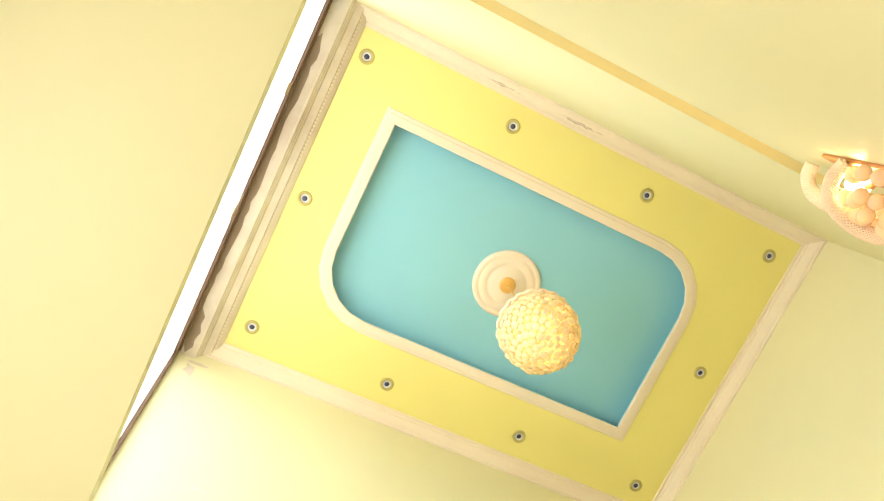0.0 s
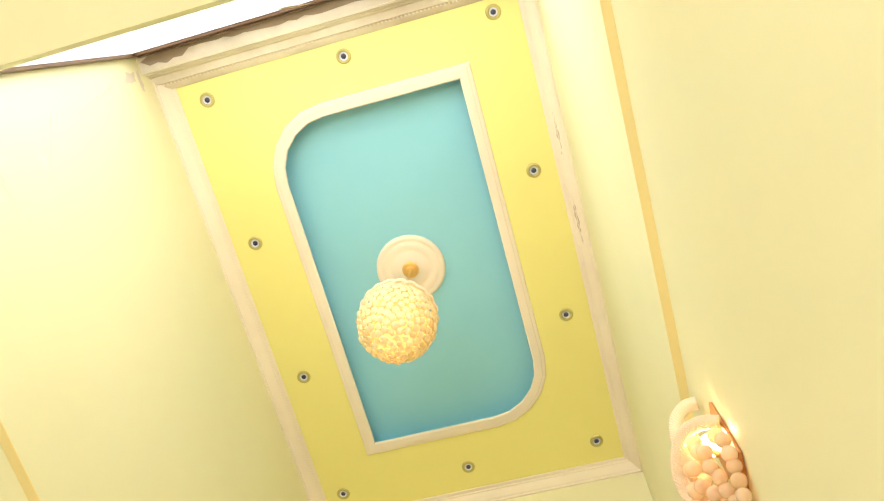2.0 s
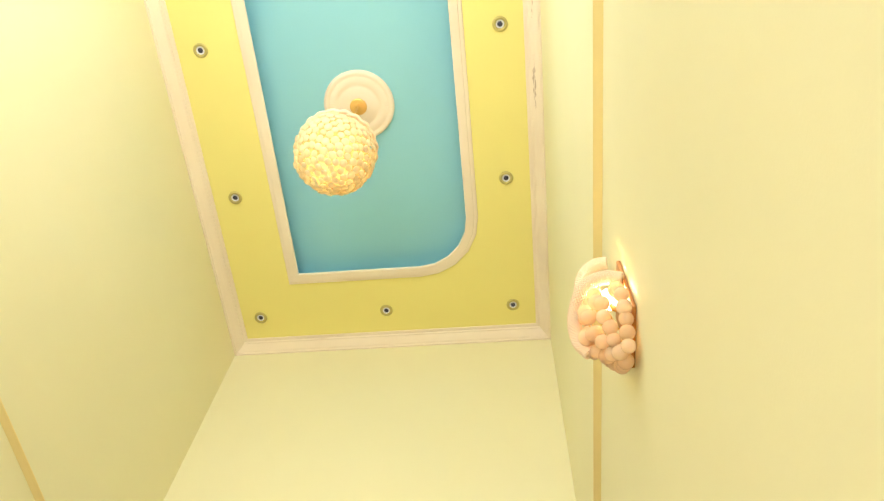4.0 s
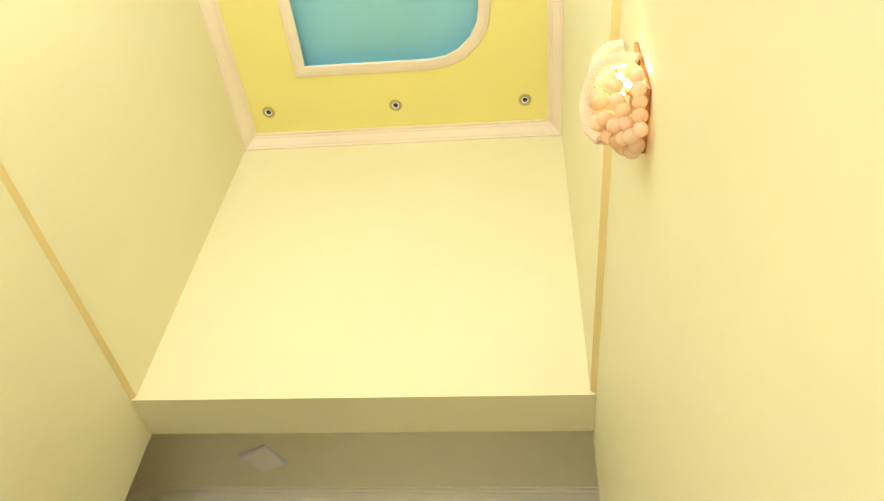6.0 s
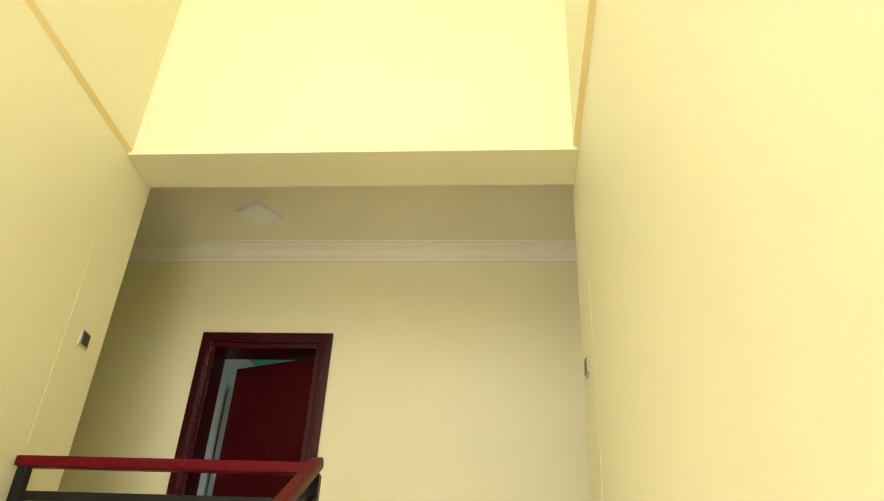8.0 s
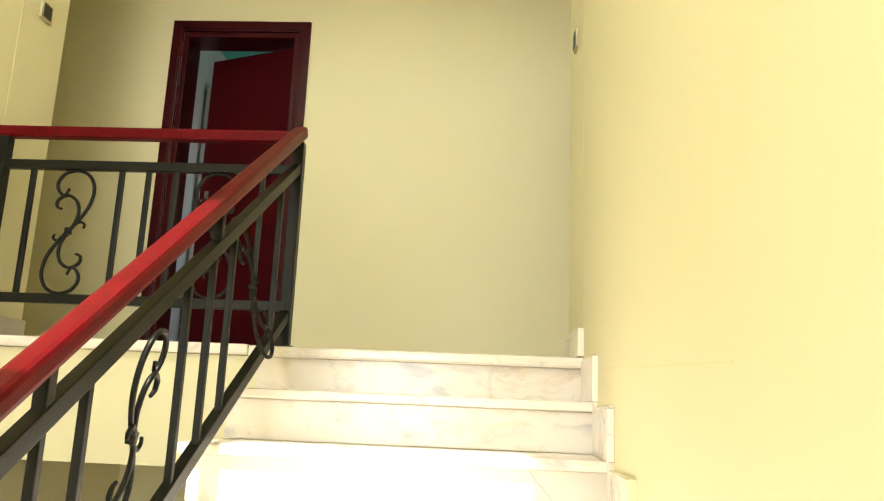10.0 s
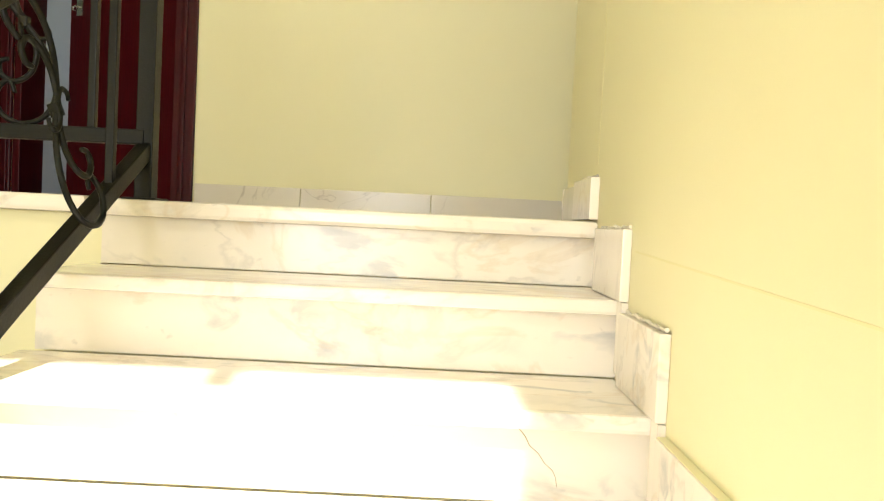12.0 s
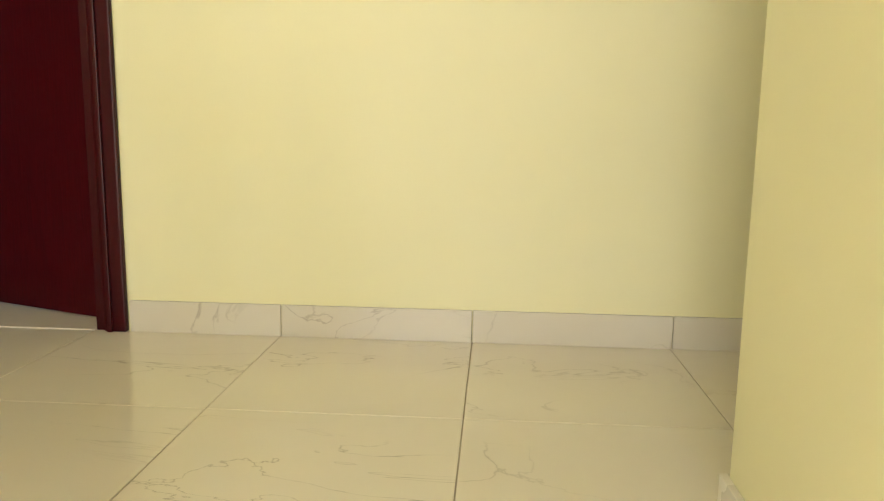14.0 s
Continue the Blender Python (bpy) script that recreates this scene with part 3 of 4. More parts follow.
# ---- floors ----
struct("floor_landing", boxes((X_WEST, X_EAST, 0.30, Y_DOOR, -0.14, -0.003)), GROUT, "landing floor slab under cream veined tiles", "floor")
floor_land = bpy.data.objects["floor_landing"]
struct("landing_edge_beam", boxes((XL, STAIR_L - 0.001, 0.035, 0.30, -0.47, -0.044)), WALL, "pale yellow painted edge of the landing slab", "beam")
struct("ceiling_lower_hall", boxes((X_WEST, X_EAST, 0.30, Y_DOOR, -0.24, -0.14)), CEIL_LAND, "dim ceiling under the landing", "ceiling")
struct("floor_half_landing", boxes((XL, XR, Y_MID, -8 * GO + 0.03, Z_MID - 0.15, Z_MID)), TILE, "cream stone floor of the half landing", "floor")
struct("floor_lower_hall", boxes((XL, XR, -2.4, 0.38, Z_LOW - 0.15, Z_LOW), (XL, X_EAST, 0.38, Y_DOOR, Z_LOW - 0.15, Z_LOW)), TILE, "cream tiled floor of the lower hall", "floor")

# ---- doors ----
def door(name, at, turn, width, height, leaf_turn, label):
    """A door in its casing: origin at the middle of the sill, facing -y."""
    d = empty(name, at, label, "door", kind="structure")
    w = width / 2
    T = Matrix.Translation(at) @ Matrix.Rotation(radians(turn), 4, "Z")

    def put(nm, bm, m, parent=d, label=""):
        ob = part(nm, bm, m, None, label)
        ob.parent = parent
        return ob
    cw = 0.072
    for s in (-1, 1):
        put("casing", boxes((s * (w + cw / 2) - cw / 2, s * (w + cw / 2) + cw / 2, -0.022, 0.0, 0, height + cw), bevel=0.006), FRAME_WOOD)
        a, b = sorted((s * (w + 0.012), s * (w + 0.03)))
        put("casing_bead", boxes((a, b, -0.032, -0.022, 0, height + 0.012), bevel=0.004), FRAME_WOOD)
        a, b = sorted((s * (w - 0.035), s * w))
        put("jamb", boxes((a, b, -0.004, 0.2, 0, height), bevel=0.003), FRAME_WOOD)
    put("casing", boxes((-w, w, -0.022, 0.0, height, height + cw), bevel=0.006), FRAME_WOOD)
    put("casing_bead", boxes((-w - 0.012, w + 0.012, -0.032, -0.022, height + 0.012, height + 0.03), bevel=0.004), FRAME_WOOD)
    put("head", boxes((-w + 0.035, w - 0.035, -0.004, 0.2, height - 0.035, height), bevel=0.003), FRAME_WOOD)
    lw = width - 0.078
    lh = height - 0.05
    bm = boxes((-lw, 0, 0, 0.04, 0.008, lh), bevel=0.004)
    leaf = put("leaf", bm, MAHOGANY, label="dark red stained flush door leaf, ajar")
    leaf.matrix_local = Matrix.Translation((w - 0.039, 0.10, 0)) @ Matrix.Rotation(radians(-leaf_turn), 4, "Z")
    hb = bmesh.new()
    box(hb, -lw + 0.045, -lw + 0.085, -0.008, 0.0, 0.92, 1.14, 0.004)
    tube(hb, [(-lw + 0.065, -0.005, 1.06), (-lw + 0.065, -0.05, 1.06), (-lw + 0.08, -0.056, 1.06), (-lw + 0.18, -0.056, 1.055)], 0.009)
    put("handle", hb, CHROME, leaf, "steel lever handle on a long plate")
    kb = bmesh.new()
    tube(kb, [(-lw + 0.065, -0.008, 0.96), (-lw + 0.065, -0.035, 0.96)], 0.004, 6)
    tube(kb, [(-lw + 0.065 + 0.013 * math.cos(a), -0.035, 0.95 + 0.013 * math.sin(a)) for a in [k * math.pi / 5 for k in range(10)]], 0.0025, 6, True)
    put("key", kb, CHROME, leaf)
    d.rotation_euler = (0, 0, radians(turn))
    return d


door("door_1", (-2.015, Y_DOOR, 0.0), 0, 0.77, 2.135, 20, "dark red mahogany door standing ajar in a moulded frame")
door("door_2", (XL, 1.2, Z_LOW), 90, 0.77, 2.12, 0, "dark red door in the lower hall, closed")
struct("door_threshold", boxes((DX0 + 0.04, DX1 - 0.04, Y_DOOR - 0.01, Y_DOOR + 0.2, -0.02, 0.004), bevel=0.003), TILE, "cream stone door threshold", "threshold")

# ---- room behind the door ----
RX0, RX1, RY1, RZ = -2.75, -1.0, 4.2, 2.75
struct("room_wall_west", boxes((RX0 - 0.1, RX0, Y_DOOR + 0.2, RY1, -0.02, RZ + 0.1)), ROOM_WALL, "pale grey wall of the room beyond the door", "wall")
struct("room_wall_east", boxes((RX1, RX1 + 0.1, Y_DOOR + 0.2, 2.6, -0.02, RZ + 0.1), (RX1, RX1 + 0.1, 3.6, RY1, -0.02, RZ + 0.1), (RX1, RX1 + 0.1, 2.6, 3.6, -0.02, 0.9), (RX1, RX1 + 0.1, 2.6, 3.6, 2.1, RZ + 0.1)), ROOM_WALL, "pale grey wall of the room beyond the door", "wall")
struct("room_wall_north", boxes((RX0, RX1, RY1, RY1 + 0.1, -0.02, RZ + 0.1)), ROOM_WALL, "pale grey wall of the room beyond the door", "wall")
struct("room_ceiling", boxes((RX0, RX1, Y_DOOR + 0.2, RY1, RZ, RZ + 0.1)), TEAL, "teal green painted ceiling beyond the door", "ceiling")
struct("room_floor", boxes((RX0, RX1, Y_DOOR + 0.2, RY1, -0.14, -0.004)), TILE, "cream tiled floor beyond the door", "floor")


def wardrobe():
    """White panelled cupboard seen through the gap of the door."""
    w = empty("wardrobe", (RX0 + 0.02, 2.9, 0), "white panelled wardrobe with curved handles beside the doorway", "wardrobe")
    part("carcass", boxes((0, 0.10, 0, 1.28, 0.0, 2.3), bevel=0.004), WHITE, w)
    for k in range(2):
        y0 = 0.01 + k * 0.63
        leaf = part("wardrobe_door", boxes((0.10, 0.12, y0, y0 + 0.62, 0.08, 2.28), bevel=0.004), WHITE, w)
        for z0, z1 in ((0.16, 1.0), (1.1, 2.2)):
            fr = boxes((0.12, 0.128, y0 + 0.07, y0 + 0.55, z0, z0 + 0.03), (0.12, 0.128, y0 + 0.07, y0 + 0.55, z1 - 0.03, z1),
                       (0.12, 0.128, y0 + 0.07, y0 + 0.1, z0 + 0.03, z1 - 0.03), (0.12, 0.128, y0 + 0.52, y0 + 0.55, z0 + 0.03, z1 - 0.03), bevel=0.002)
            part("panel_moulding", fr, WHITE, leaf)
        hb = bmesh.new()
        yy = y0 + (0.56 if k == 0 else 0.05)
        tube(hb, [(0.12, yy, 1.0), (0.15, yy, 1.03), (0.155, yy, 1.08), (0.15, yy, 1.13), (0.12, yy, 1.16)], 0.006)
        part("handle", hb, CHROME, leaf, "steel bow handle", True)


wardrobe()


# ---- stairs ----
stairs = empty("stairs", (0, 0, 0), "white veined marble stairs along the yellow wall", "stairs", kind="structure")
tread_me = finish(boxes((STAIR_L - 0.03, -0.001, 0.0, GO + 0.028, -0.033, 0.0), bevel=0.008), "tread", MARBLE)
top_me = finish(boxes((STAIR_L - 0.03, -0.001, 0.0, 0.308, -0.043, 0.0), bevel=0.011), "tread", MARBLE)
riser_me = finish(boxes((STAIR_L, -0.001, 0.03, 0.05, -RISE + 0.002, -0.035)), "riser", MARBLE)
for k in range(9):
    piece("tread", tread_me if k else top_me, stairs, (0, -GO * k, -RISE * k if k else -0.004))
    piece("riser", riser_me, stairs, (0, -GO * k, -RISE * k))
bm = bmesh.new()
for k in range(1, 9):
    box(bm, STAIR_L + 0.01, -0.001, -GO * k + 0.05, -GO * (k - 1) + 0.045, -RISE * k - 0.30, -RISE * k - 0.033)
part("stair_body", bm, WALL, stairs, "yellow painted underside and edge of the flight")
# marble cladding along the wall, one stepped slab for each step
slab_me = finish(boxes((-0.02, -0.0005, -0.048, GO - 0.05, 0.001, 0.15), bevel=0.003), "wall_slab", MARBLE)
for k in range(1, 9):
    piece("wall_slab", slab_me, stairs, (0, -GO * k, -RISE * k))
    piece("wall_slab", finish(boxes((-0.014, -0.0005, -0.046, -0.003, -0.15, -0.001)), "wall_slab", MARBLE), stairs, (0, -GO * k, -RISE * k)) if k < 8 else None
piece("wall_slab", finish(boxes((-0.024, -0.0005, 0.012, 0.27, 0.001, 0.108), bevel=0.003), "wall_slab", MARBLE), stairs, (0, 0, 0))

# wall paint carried over the edges of some slabs, and rough mortar along the tops of others
smear_me = finish(boxes((-0.0208, -0.0005, -0.0492, -0.0482, 0.002, 0.1505), (-0.0165, -0.0005, -0.048, GO - 0.052, 0.1502, 0.1512)), "paint_smear", WALL)
for k in (3, 4, 5):
    piece("paint_smear", smear_me, stairs, (0, -GO * k, -RISE * k))


def mortar(y0, y1, z, seed):
    """A lumpy fillet of mortar between slab and wall."""
    rnd = random.Random(seed)
    n = 16
    line = [(-0.003 - 0.004 * rnd.random(), y0 + (y1 - y0) * i / n, z + rnd.uniform(-0.002, 0.004)) for i in range(n + 1)]
    return tube(bmesh.new(), [Vector(p) for p in line], lambda f: 0.0032 + 0.0014 * abs(math.sin(f * 9 + seed)), 6)


for k in range(3):
    part("mortar", mortar(-GO * k + (0.02 if k == 0 else -0.04), -GO * k + 0.24, -RISE * k + (0.110 if k == 0 else 0.152), k), SKIRT, stairs, "lumpy grey mortar along the slab")
# hairline crack across one riser
part("crack", tube(bmesh.new(), [Vector((x, -0.5708, z)) for x, z in ((-0.236, -0.376), (-0.222, -0.392), (-0.214, -0.408), (-0.198, -0.420), (-0.187, -0.437), (-0.172, -0.449), (-0.166, -0.462), (-0.163, -0.478))], lambda f: 0.0010 - 0.0005 * f, 5), GROUT, stairs, "brown hairline crack in the marble riser")

lower = empty("stairs_lower", (0, 0, 0), "white marble flight going down to the lower hall", "stairs", kind="structure")
lt = finish(boxes((XL + 0.001, -1.33, -GO - 0.028, 0.0, -0.033, 0.0), bevel=0.008), "tread", MARBLE)
lr = finish(boxes((XL + 0.001, -1.33, -0.05, -0.03, -RISE, -0.033)), "riser", MARBLE)
for k in range(9):
    piece("tread", lt, lower, (0, -2.37 + GO * k, Z_MID - RISE * k)) if k else None
    piece("riser", lr, lower, (0, -2.37 + GO * k, Z_MID - RISE * k))
bm = bmesh.new()
for k in range(1, 9):
    box(bm, XL + 0.002, -1.34, -2.37 + GO * (k - 1) - 0.04, -2.37 + GO * k - 0.05, Z_MID - RISE * k - 0.25, Z_MID - RISE * k - 0.033)
part("stair_body", bm, WALL, lower, "yellow painted body of the lower flight")

# landing edge: marble nosing over the well
struct("trim_landing_nosing", boxes((XL + 0.002, STAIR_L - 0.032, 0.0, 0.308, -0.043, 0.0), bevel=0.011), MARBLE, "white marble nosing along the open landing edge", "trim")

# ---- skirting ----
land_skirt = empty("baseboard", (0, Y_DOOR, 0), "beige veined tile skirting along the landing wall", "baseboard", kind="structure")
sk = [-1.55, -1.058, -0.456, 0.154, 0.76, 1.36]
for a, b in zip(sk, sk[1:]):
    c = (a + b) / 2
    piece("skirting_tile", finish(boxes((a - c + 0.0015, b - c - 0.0015, -0.012, 0.0, 0.0, 0.102), bevel=0.002), "skirting_tile", SKIRT), land_skirt, (c, 0, 0))
for a, b in ((-3.6, -3.08), (-3.077, -2.48)):
    c = (a + b) / 2
    piece("skirting_tile", finish(boxes((a - c, b - c, -0.012, 0.0, 0.0, 0.102), bevel=0.002), "skirting_tile", SKIRT), land_skirt, (c, 0, 0))
side_skirt = empty("baseboard_side", (0, 0, 0), "beige tile skirting returning round the wall ends", "baseboard", kind="structure")
for r in ((-0.014, -0.0005, 0.273, Y_ENDR + 0.012, 0.0, 0.1), (-0.0005, 0.3, Y_ENDR + 0.0005, Y_ENDR + 0.012, 0.0, 0.1),
          (XL + 0.0005, XL + 0.013, 0.1, Y_ENDL + 0.012, 0.0, 0.1), (XL - 0.35, XL + 0.0005, Y_ENDL + 0.0005, Y_ENDL + 0.012, 0.0, 0.1)):
    part("skirting_tile", boxes(r, bevel=0.002), SKIRT, side_skirt)

# ---- plaster seams on the painted walls ----
bm = bmesh.new()
bar(bm, (0.0, -0.38, -0.064), (0.0, -1.7, -0.118), 0.0016, 0.0035, 0)
bar(bm, (0.0, 0.05, 0.14), (0.0, 0.05, 1.9), 0.0018, 0.0012, 0)
struct("trim_plaster_seam", bm, SEAM, "thin raised plaster seams on the yellow wall", "trim")
bm = bmesh.new()
bar(bm, (XL, 0.12, 0.95), (XL, 0.12, 2.0), 0.003, 0.003, 0)
struct("trim_plaster_seam_left", bm, SEAM, "thin vertical plaster seam on the yellow wall", "trim")


# ---- railing ----
def curve(pts, n=7):
    """Smooth line through points."""
    out = []
    for i in range(len(pts) - 1):
        p = [Vector(pts[max(0, min(len(pts) - 1, i + k))]) for k in (-1, 0, 1, 2)]
        for k in range(n):
            t = k / n
            out.append(0.5 * (2 * p[1] + (p[2] - p[0]) * t + (2 * p[0] - 5 * p[1] + 4 * p[2] - p[3]) * t * t + (3 * p[1] - p[0] - 3 * p[2] + p[3]) * t ** 3))
    return out + [Vector(pts[-1])]


def scroll(k, r=0.0074):
    """A wrought double scroll: a large S with hooked ends, a slimmer S across it and small side curls."""
    bm = bmesh.new()
    half = ((-13, 122), (-24, 101), (-42, 114), (-47, 138), (-30, 164), (5, 174), (40, 160), (58, 125), (53, 80), (28, 34))
    main = list(half) + [(0, 0)] + [(-x, -z) for x, z in half[::-1]]
    slim = ((-28, 63), (-43, 70), (-40, 90), (-14, 102), (12, 86), (21, 56), (14, 24))
    second = list(slim) + [(2, 0)] + [(-x, -z) for x, z in slim[::-1]]
    for line, dy in ((main, 0.0), (second, 0.004)):
        tube(bm, curve([(x * k, dy, z * k) for x, z in line], 5), lambda f: r * (0.72 + 0.28 * min(1, 9 * f, 9 * (1 - f))), 6)
    for s in (1, -1):
        tube(bm, curve([(s * x * k, 0.006, s * z * k) for x, z in ((2, -3), (-14, -20), (-30, -27), (-42, -20), (-39, -9))]), lambda f: r * (0.95 - 0.3 * f), 6)
    box(bm, -0.011, 0.011, -0.011, 0.011, -0.014, 0.014, 0.002)
    return bm


RX = -1.165
rail = empty("landing_railing", (-1.8, 0.075, 0), "black wrought iron railing with a red wooden handrail", "railing")
wpart("handrail", bar(bmesh.new(), (XL + 0.015, 0.078, 0.862), (RX - 0.03, 0.078, 0.862), 0.06, 0.048, 0.013), RAILWOOD, rail, "worn glossy red wooden handrail")
wpart("upper_bar", boxes((XL + 0.04, RX, 0.058, 0.092, 0.700, 0.738), bevel=0.003), IRON, rail)
wpart("lower_bar", boxes((XL + 0.04, RX, 0.058, 0.092, 0.138, 0.176), bevel=0.003), IRON, rail)
wpart("post", boxes((XL + 0.035, XL + 0.08, 0.053, 0.097, 0.0, 0.838), bevel=0.003), IRON, rail)
bal = finish(boxes((-0.010, 0.010, -0.010, 0.010, 0.176, 0.700), bevel=0.003), "baluster", IRON)
for x in (-2.28, -1.90, -1.786, -1.67, -1.305):
    ob = new("baluster", bal)
    ob.location = (x, 0.075, 0)
    under(rail, ob)
sc_me = finish(scroll(0.00149), "scroll", IRON, True)
for x, f in ((-2.098, 1), (-1.487, -1)):
    ob = new("scroll", sc_me)
    ob.matrix_world = Matrix.Translation((x, 0.075, 0.438)) @ Matrix.Diagonal((f, 1, 1, 1))
    under(rail, ob)

stair_rail = empty("stair_railing", (RX, -1.2, -0.7), "black wrought iron stair railing with a red wooden handrail", "railing")


def z_hand(y):
    return 0.866 + 0.633 * (y - 0.05)


def z_up(y):
    return 0.716 + 0.614 * (y - 0.05)


def z_low(y):
    return 0.112 + 0.574 * (y - 0.05)


Y_LOWEND = -2.38
wpart("handrail", bar(bmesh.new(), (RX, 0.10, z_hand(0.10)), (RX, Y_LOWEND, z_hand(Y_LOWEND)), 0.056, 0.048, 0.013), RAILWOOD, stair_rail, "worn glossy red wooden handrail, rubbed on top")
wpart("upper_bar", bar(bmesh.new(), (RX, 0.08, z_up(0.08)), (RX, Y_LOWEND, z_up(Y_LOWEND)), 0.034, 0.04), IRON, stair_rail)
wpart("lower_bar", bar(bmesh.new(), (RX, 0.08, z_low(0.08)), (RX, Y_LOWEND, z_low(Y_LOWEND)), 0.034, 0.04), IRON, stair_rail)
wpart("post", boxes((RX - 0.0225, RX + 0.0225, 0.063, 0.108, -0.004, 0.842), bevel=0.003), IRON, stair_rail)
wpart("foot_plate", boxes((RX - 0.045, RX + 0.045, 0.04, 0.13, -0.0038, 0.002), bevel=0.002), IRON, stair_rail)
wpart("post", boxes((RX - 0.0225, RX + 0.0225, Y_LOWEND - 0.02, Y_LOWEND + 0.024, -RISE * 8, z_hand(Y_LOWEND) - 0.02), bevel=0.003), IRON, stair_rail)
for y in (-0.744, -1.53):
    wpart("stub", boxes((RX - 0.014, RX + 0.014, y - 0.014, y + 0.014, z_up(y), z_hand(y) - 0.015), bevel=0.003), IRON, stair_rail)
for y in (-0.125, -0.60, -0.757, -0.92, -1.38, -1.53, -1.97, -2.12, -2.26):
    b = part("baluster", boxes((-0.010, 0.010, -0.010, 0.010, 0.0, z_up(y) - z_low(y)), bevel=0.003), IRON, None)
    b.location = (RX, y, z_low(y))
    under(stair_rail, b)
for y, f in ((-0.375, 1), (-1.155, -1), (-1.75, 1)):
    hgt = z_up(y) - z_low(y) - 0.04
    ob = new("scroll", finish(scroll(hgt / (395 if y > -0.5 else 353)), "scroll", IRON, True))
    shear = Matrix(((0, 1, 0, 0), (f * 0.72, 0, 0, 0), (f * 0.42, 0, 1, 0), (0, 0, 0, 1)))
    ob.matrix_world = Matrix.Translation((RX, y, (z_up(y) + z_low(y)) / 2)) @ shear
    under(stair_rail, ob)


# ---- light switches ----
def light_switch(x, y, z, side):
    s = empty("light_switch", (x, y, z), "ivory plastic light switch with a dark rocker on the wall", "light switch", "wall switches")
    a, b = sorted((0.0005 * side, 0.012 * side))
    part("plate", boxes((a, b, -0.043, 0.043, -0.043, 0.043), bevel=0.004), PLASTIC, s)
    a, b = sorted((0.012 * side, 0.017 * side))
    part("rocker", boxes((a, b, -0.03, 0.03, -0.032, 0.032), bevel=0.002), DARKKEY, s)


light_switch(XR, 0.28, 1.42, -1)
light_switch(XL, 0.28, 1.53, 1)


# ---- recessed spots ----
def ceiling_spot(x, y):
    s = empty("ceiling_spot", (x, y, Z_CEIL), "small round recessed ceiling spot with a metal ring, off", "ceiling light", "spots round the recess")
    part("ring", lathe(bmesh.new(), [(0.048, 0.0), (0.047, -0.006), (0.040, -0.010), (0.030, -0.008), (0.027, 0.0)], sides=28), RING, s, "dull yellow metal ring", True)
    part("reflector", lathe(bmesh.new(), [(0.027, -0.004), (0.023, -0.003), (0.016, -0.001)], sides=24), WHITE, s, smooth=True)
    bm = bmesh.new()
    lathe(bm, [(0.017, -0.003), (0.012, -0.007), (0.0005, -0.009)], sides=20)
    part("lens", bm, SPOT_DARK, s, "dark glass lens", True)


RING = mat("spot_ring", (0.52, 0.45, 0.16), 0.35, 0.4)[0]
for x, y in ((-0.293, -0.135), (-0.292, -1.147), (-0.276, -2.177), (-0.290, -3.194), (-1.255, -3.184), (-2.185, -3.154), (-2.204, -2.170), (-2.199, -1.139), (-2.215, -0.145), (-1.245, -0.147)):
    ceiling_spot(x, y)

# square surface lamp on the landing ceiling
pl = empty("ceiling_panel_lamp", (-2.07, 1.16, Z_LAND), "flat square surface lamp on the landing ceiling, off", "ceiling light")
pl.rotation_euler = (0, 0, radians(-30))
part("housing", boxes((-0.115, 0.115, -0.115, 0.115, -0.022, 0.0), bevel=0.004), WHITE, pl)
part("diffuser", boxes((-0.1, 0.1, -0.1, 0.1, -0.026, -0.022), bevel=0.002), PANEL_OFF, pl)


